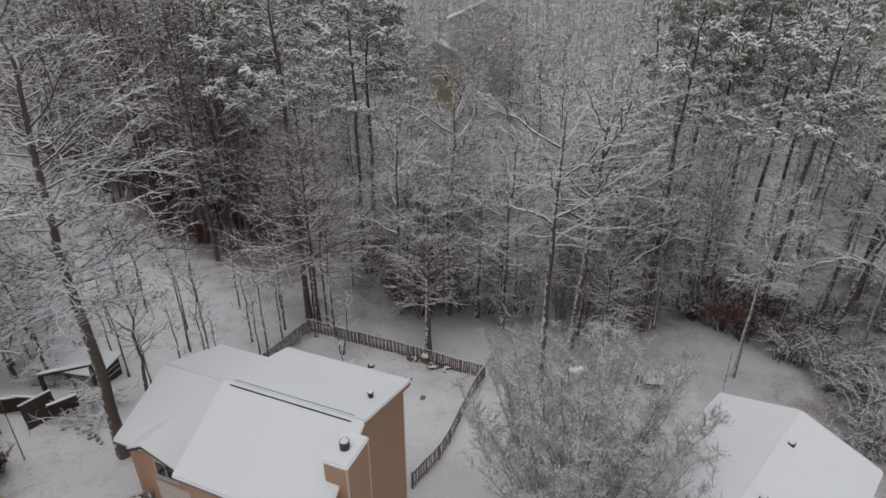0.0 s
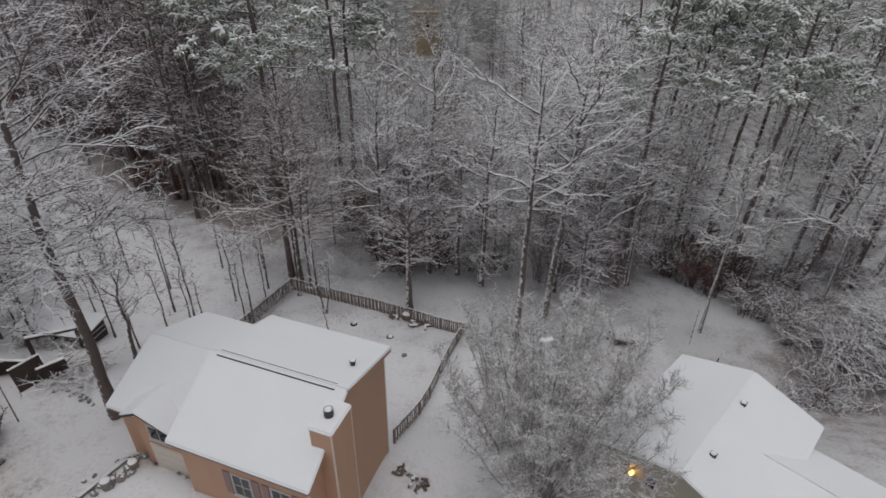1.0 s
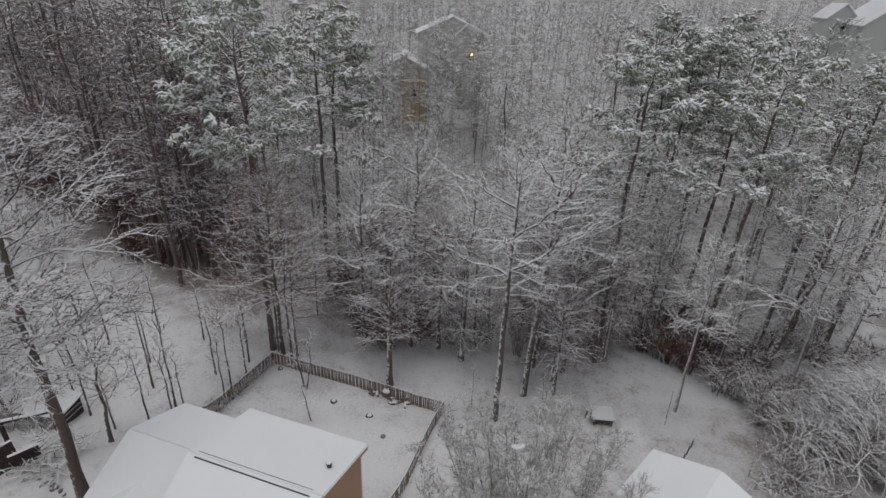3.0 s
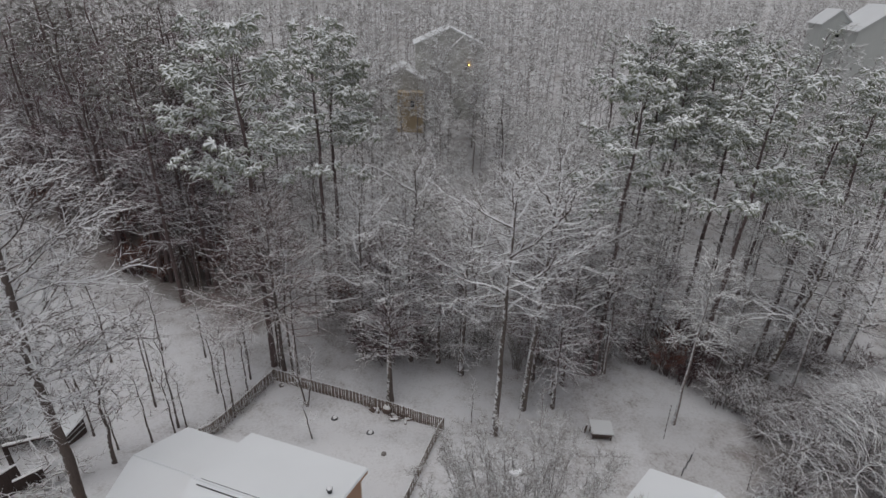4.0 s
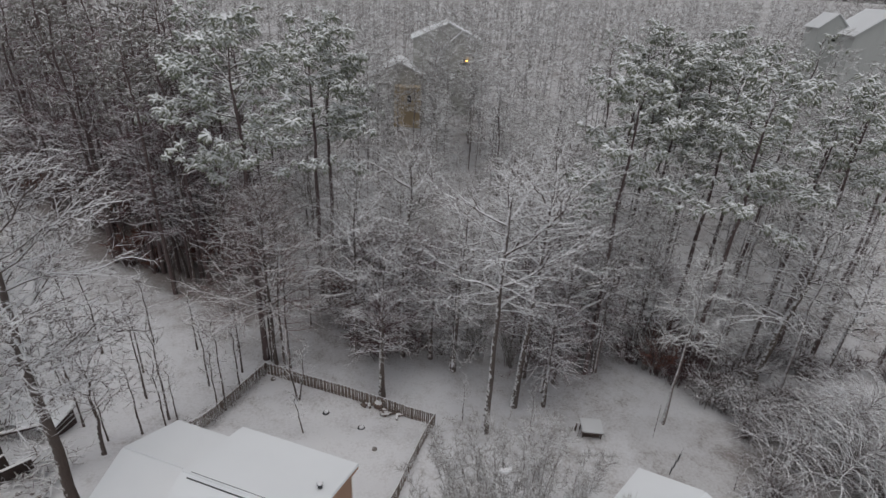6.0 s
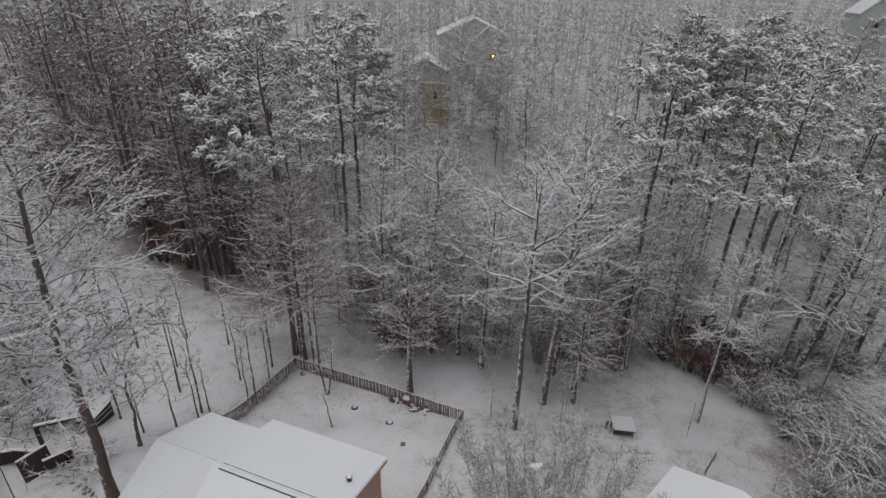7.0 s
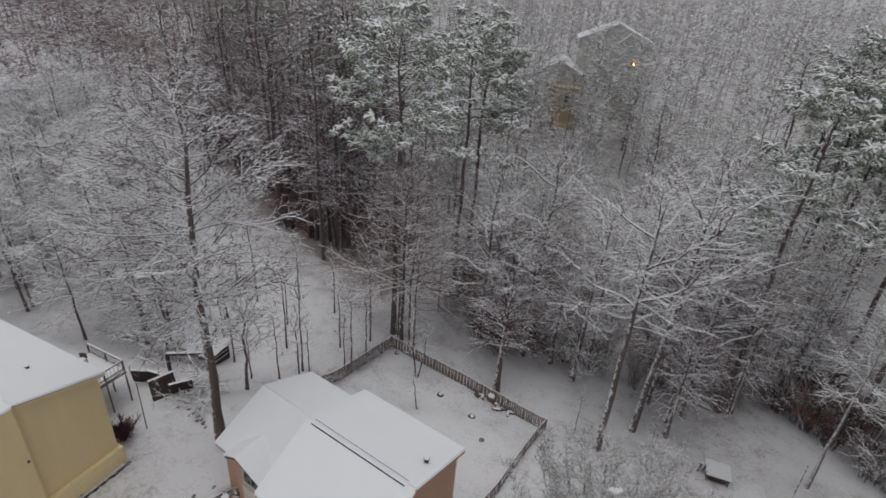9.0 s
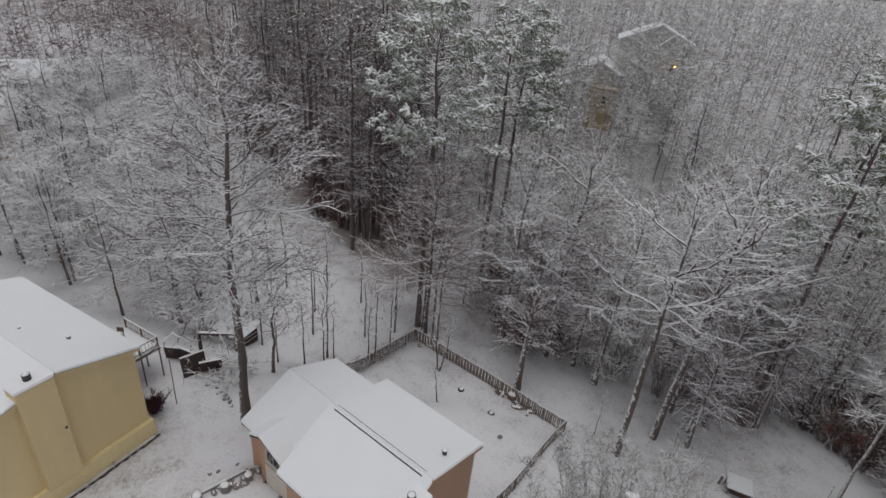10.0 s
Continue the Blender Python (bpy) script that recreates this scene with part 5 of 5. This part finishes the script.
def timber_pile():
    """Broken timber panels and cut boughs left at the edge of the lawn."""
    rng = random.Random(23)
    gz = ground_z(-29.5, 29.8)
    t = thing("timber_heap", "heap of dark timber panels and snowy boughs", "timber", pose(-28.5, 29.9, gz, 0, 0, 0) @ Matrix.Diagonal((1.5, 1.5, 1.35, 1)))
    for x, y, turn, tilt, w, h in ((-2.0, 0.35, 14, 6, 1.0, 0.95), (-1.0, 0.45, -4, 8, 1.3, 1.05), (0.1, -0.35, 58, -10, 1.35, 1.45), (0.75, 0.2, 42, 14, 1.2, 1.15)):
        m = pose(x, y, 0, tilt, 0, turn)
        bm = bmesh.new()
        box(bm, -w / 2, w / 2, -0.02, 0.02, 0.02, h - 0.08, m)
        p = part("panel", bm, M_TIMBER, t, "dark brown board panel")
        for k in range(6):
            bm = bmesh.new()
            box(bm, -w / 2 + k * w / 6 + 0.01, -w / 2 + (k + 1) * w / 6 - 0.01, -0.045, 0.045, -0.05, h + rng.uniform(-0.06, 0.06), m)
            part("board", bm, M_TIMBER, p)
        bm = bmesh.new()
        box(bm, -w / 2, w / 2, -0.06, 0.05, h - 0.01, h + 0.06, m)
        part("snow_edge", bm, M_CLUMP, p, "line of snow on the edge")
    for i in range(5):
        bm = bmesh.new()
        a = (rng.uniform(-0.2, 1.6), rng.uniform(-0.2, 1.6), 0.4)
        log(bm, a, (a[0] + rng.uniform(0.6, 2.2), a[1] + rng.uniform(-0.3, 0.8), rng.uniform(0.8, 1.3)), 0.05)
        part("pole", bm, M_LIMB, t, "snowy pole")
    bm = bmesh.new()
    tube(bm, (-1.3, 1.75, 1.15), (0.9, 2.5, 1.25), 0.11, 0.09, 8)
    beam = part("beam", bm, M_TIMBER, t, "long dark beam laid across the heap")
    bm = bmesh.new()
    tube(bm, (-1.3, 1.75, 1.26), (0.9, 2.5, 1.35), 0.09, 0.08, 8)
    part("snow_line", bm, M_CLUMP, beam, "ridge of snow on the beam")
    for x, y in ((-1.25, 1.75), (0.85, 2.48)):
        part("post", boxes((x - 0.08, x + 0.08, y - 0.08, y + 0.08, -0.2, 1.1)), M_TIMBER, t)
    w = Wood()
    for i in range(90):
        p = (rng.uniform(0.4, 3.0), rng.uniform(-0.9, 1.5), rng.uniform(0.0, 0.3))
        pts = bend(rng, p, rng.uniform(0, 6.28), rng.uniform(0.0, 0.8), rng.uniform(0.7, 1.8), 3, -0.4, 0.3)
        w.add(pts, [0.035, 0.028, 0.018, 0], 4, 0)
        for k in range(4):
            w.add([pts[2], plus(pts[2], unit(rng.uniform(0, 6.28), rng.gauss(0.3, 0.4)), rng.uniform(0.2, 0.6))], [0.016, 0], 3, 1)
    w.mesh("brushwood", [M_LIMB, M_BRUSH], t)


def brush_heap(x, y, seed, n, spread, high, label):
    rng = random.Random(seed)
    w = Wood()
    for i in range(n):
        p = (rng.gauss(0, spread * 0.5), rng.gauss(0, spread * 0.32), rng.uniform(0.0, high * 0.6))
        pts = bend(rng, p, rng.uniform(0, 6.28), rng.uniform(-0.1, 0.7), rng.uniform(0.6, 1.9), 3, -0.4, 0.3)
        w.add(pts, [0.045, 0.036, 0.022, 0], 4, 0)
        for k in range(5):
            b = pts[1 + k % 2]
            w.add([b, plus(b, unit(rng.uniform(0, 6.28), rng.gauss(0.2, 0.4)), rng.uniform(0.25, 0.8))], [0.02, 0], 3, 1)
    ob = w.mesh("brushwood_heap", [M_LIMB, M_BRUSH])
    ob.matrix_world = pose(x, y, ground_z(x, y))
    tagged(ob, label, "brushwood", kind="stuff")


def deck():
    """The raised deck behind the yellow house: thing > floor, rails, posts."""
    t = thing("deck", "raised timber deck with railings, dusted with snow", "deck", pose(-26.75, 23.1, 0, 0, 0, -12.7))
    z = 5.15
    part("floor", boxes((-9.3, -4.8, -0.2, 4.2, z - 0.2, z)), M_DECK, t)
    part("floor_snow", boxes((-9.25, -4.85, -0.15, 4.15, z + 0.002, z + 0.12), bevel=0.04), M_SNOW, t, "snow on the boards")
    for x, y in ((-9.2, 4.1), (-7.0, 4.1), (-4.9, 4.1), (-4.9, 2.5)):
        part("post", boxes((x - 0.05, x + 0.05, y - 0.05, y + 0.05, 1.2, z + 1.05), bevel=0.01), M_DECK, t)
    for hz in (0.25, 1.0):
        part("rail", boxes((-9.2, -4.9, 4.06, 4.14, z + hz, z + hz + 0.07)), M_FENCE, t)
        part("rail", boxes((-4.94, -4.86, 0.0, 4.05, z + hz, z + hz + 0.07)), M_FENCE, t)
    part("rail_snow", boxes((-9.2, -4.9, 4.04, 4.16, z + 1.071, z + 1.15), bevel=0.025), M_CLUMP, t, "line of snow on the rail")
    part("rail_snow", boxes((-4.96, -4.84, 0.0, 4.03, z + 1.071, z + 1.15), bevel=0.025), M_CLUMP, t, "line of snow on the rail")
    for i in range(14):
        x = -9.0 + i * 0.3
        part("baluster", boxes((x, x + 0.025, 4.085, 4.115, z + 0.32, z + 1.0)), M_FENCE, t)
    for i in range(12):
        y = 0.3 + i * 0.3
        part("baluster", boxes((-4.915, -4.885, y, y + 0.025, z + 0.32, z + 1.0)), M_FENCE, t)
    c = thing("patio_chair", "dark patio chair half buried in snow on the deck", "chair", pose(-26.75, 23.1, 0, 0, 0, -12.7) @ pose(-8.2, 2.9, z + 0.12, 0, 0, 30))
    part("seat", boxes((-0.28, 0.28, -0.28, 0.28, 0.36, 0.42), bevel=0.02), M_DECK, c)
    part("backrest", boxes((-0.28, 0.28, 0.26, 0.32, 0.42, 0.95), bevel=0.02), M_DECK, c)
    for x in (-0.24, 0.24):
        for y in (-0.24, 0.24):
            part("leg", boxes((x - 0.025, x + 0.025, y - 0.025, y + 0.025, 0, 0.36)), M_DECK, c)
    part("snow_heap", lump(bmesh.new(), 0, 0, 0.48, 0.3, 0.3, 0.16, random.Random(8)), M_CLUMP, c, "heap of snow", smooth=True)


def leaning_pole(x, y, length, tilt, turn, r=0.05, label="thin dark pole leaning over the snow"):
    bm = bmesh.new()
    tube(bm, (0, 0, -0.2), (0, 0, length), r, r * 0.7, 6)
    p = part("pole", bm, M_TRUNK, None)
    p.matrix_world = pose(x, y, ground_z(x, y), tilt, 0, turn)
    tagged(p, label, "pole", "poles")


def wire_pen():
    """A low pen of posts and wires behind the drab house."""
    t = thing("dog_pen", "low wire pen with thin dark posts", "pen")
    pts = [(24.6, 33.3), (26.8, 35.6), (30.2, 33.2), (28.0, 30.9)]
    for i in range(1):
        a, b = Vector(pts[i]), Vector(pts[(i + 1) % 4])
        for k in range(3):
            p = a.lerp(b, k / 3)
            z = ground_z(p.x, p.y)
            part("post", boxes((p.x - 0.03, p.x + 0.03, p.y - 0.03, p.y + 0.03, z - 0.2, z + 0.95)), M_METAL, t)
            q = a.lerp(b, (k + 1) / 3)
            for hz in (0.15, 0.5, 0.9):
                bm = bmesh.new()
                tube(bm, (p.x, p.y, z + hz), (q.x, q.y, ground_z(q.x, q.y) + hz), 0.008, 0.008, 4)
                part("wire", bm, M_METAL, t)


garden_pot()
log_heap(-2.95, 42.05, 5, 4, 0.5, "a few cut logs under snow beside the fence")
log_heap(-0.35, 40.85, 14, 5, 0.9, "loose heap of cut logs and sticks under snow")
log_heap(-0.4, 20.6, 9, 6, 0.7, "scattered firewood beside the house", 0.6, 0.15)
log_heap(-1.35, 21.6, 8, 7, 0.5, "scattered firewood beside the house", 0.5, 0.15)
snow_ring(-3.15, 38.6, 0.26, "old tyre in the lawn filled with snow")
snow_ring(-6.75, 40.85, 0.24, "old tyre in the lawn nearly buried in snow")
SR = random.Random(5)
snowy_stone(-1.72, 35.5, 0.24, SR, "stones of the lawn")
snowy_stone(-12.9, 45.9, 0.34, SR, "stones of the lawn")
for i, (x, y) in enumerate(((-26.5, 28.6), (-25.6, 28.6), (-24.9, 28.35), (-24.4, 28.1), (-24.0, 27.9), (-23.6, 27.6), (-23.2, 27.3), (-24.2, 27.7))):
    snowy_stone(x, y, 0.16 + 0.06 * SR.random(), SR, "row of lawn stones")
# the bed by the garage: a curved timber edging, tubs and rough stones
EDGE = [(-18.6, 17.2), (-17.9, 18.3), (-17.3, 19.3), (-16.8, 20.2), (-16.5, 21.2), (-16.4, 22.2)]
edging = thing("bed_edging", "curved low timber edging of the snowy garden bed", "edging")
for p, q in zip(EDGE, EDGE[1:]):
    bm = bmesh.new()
    tube(bm, (*p, ground_z(*p) + 0.1), (*q, ground_z(*q) + 0.1), 0.09, 0.09, 8)
    part("timber", bm, M_STONE, edging)
    bm = bmesh.new()
    tube(bm, (*p, ground_z(*p) + 0.2), (*q, ground_z(*q) + 0.2), 0.06, 0.06, 8)
    part("snow_line", bm, M_CLUMP, edging, "line of snow")


def tub(x, y, r, h):
    t = thing("flower_tub", "round dark flower tub heaped with snow", "flower tub", pose(x, y, ground_z(x, y)), "tubs of the garden bed")
    bm = bmesh.new()
    tube(bm, (0, 0, -0.05), (0, 0, h), r * 0.85, r, 16)
    part("barrel", bm, M_STONE, t)
    part("snow_heap", lump(bmesh.new(), 0, 0, h, r * 0.92, r * 0.9, r * 0.3, SR, 0.15), M_CLUMP, t, "heap of snow", smooth=True)


tub(-17.0, 18.6, 0.30, 0.6)
tub(-18.1, 17.4, 0.32, 0.5)
tub(-16.2, 19.9, 0.28, 0.45)
for i in range(34):
    k = i / 33
    x, y = -17.6 + 1.5 * k + SR.uniform(-0.2, 0.9), 18.0 + 4.0 * k + SR.gauss(0, 0.3)
    snowy_stone(x, y, SR.uniform(0.09, 0.27), SR)
for x, y, s in ((-20.6, 21.2, 0.17), (-20.2, 21.6, 0.15), (-19.3, 22.6, 0.14), (-18.2, 23.9, 0.14)):
    snowy_stone(x, y, s, SR, "stones of the lawn")
firewood_shelter()
open_shed()
timber_pile()
deck()
wire_pen()
brush_heap(31.0, 30.7, 71, 90, 1.8, 0.9, "dark heap of brushwood under snow")
brush_heap(34.5, 30.0, 72, 90, 2.0, 1.0, "dark heap of brushwood under snow")
leaning_pole(24.8, 37.6, 3.6, -12, -25)
leaning_pole(29.65, 31.6, 4.6, -6, 15, 0.045)
leaning_pole(12.6, 37.3, 3.4, -18, -30, 0.07)
# bushes at the foot of the yellow house and by the garage
house_bush = shrub("shrub", "dark rounded garden bush with a dusting of snow", 81, 1.1, 0.9, 60, 6, 0.25, 0.014, 0.6, M_BRUSH, M_BRUSH, 4)
house_bush["group"] = "garden bushes"
house_bush.matrix_world = stand(-15.6, 21.0, 0, 0.45)
plum_bush = shrub("shrub", "dense plum-coloured bush against the yellow house", 82, 1.9, 0.9, 90, 6, 0.3, 0.024, 0.3, M_PLUM, M_PLUM, 4)
plum_bush["group"] = "garden bushes"
plum_bush.matrix_world = stand(-28.3, 24.5, 0, 0.9)
copy_thing(house_bush, stand(-26.4, 22.7, 80, 0.55))
# low row along the dark band at the foot of the garage wall
for i in range(6):
    copy_thing(house_bush, stand(-15.3 + 0.55 * i, 20.75 - 0.36 * i, 53 * i, 0.36 + 0.06 * (i % 2), 0.9))
for x, y, s in ((-17.2, 19.3, 0.5), (-17.7, 18.5, 0.42), (-16.6, 20.8, 0.5), (-16.5, 22.0, 0.45), (-16.9, 20.0, 0.38), (-1.0, 21.3, 0.4)):
    copy_thing(house_bush, stand(x, y, 90 * s, s, 0.7))
for i in range(11):
    k = 0.6 + 0.62 * i
    copy_thing(house_bush, stand(-26.35 - 0.22 * k, 22.9 - 0.975 * k, 37 * i, 0.24 + 0.05 * (i % 3), 0.8))
# dark strip along the wall foot with an uneven outer edge
strip_verts, strip_faces = [], []
for i in range(60):
    k = 0.1 + 0.18 * i
    for off in (0.0, 0.12, 0.16 + 0.20 * abs(noise.noise((k * 1.3, 4.0, 0.0))) + 0.10 * abs(noise.noise((k * 4.0, 9.0, 0.0)))):
        x, y = -26.50 - 0.22 * k + off * 0.975, 22.80 - 0.975 * k - off * 0.22
        strip_verts.append((x, y, ground_z(x, y) + (0.05 if off < 0.14 else 0.02)))
    if i:
        strip_faces += [(3 * i - 3 + j, 3 * i - 2 + j, 3 * i + 1 + j, 3 * i + j) for j in (0, 1)]
tagged(raw("flower_bed", strip_verts, strip_faces, M_TIMBER, smooth=True), "narrow bed of bare dark soil along the yellow house", "flower bed")
leaning_pole(-27.4, 25.9, 4.9, 3, 60, 0.045, "tall thin dark pole beside the deck")
copy_thing(house_bush, stand(-27.6, 19.6, 150, 0.5))
copy_thing(house_bush, stand(-15.2, 20.4, 40, 0.6))
copy_thing(house_bush, stand(-15.9, 21.6, 140, 0.5))
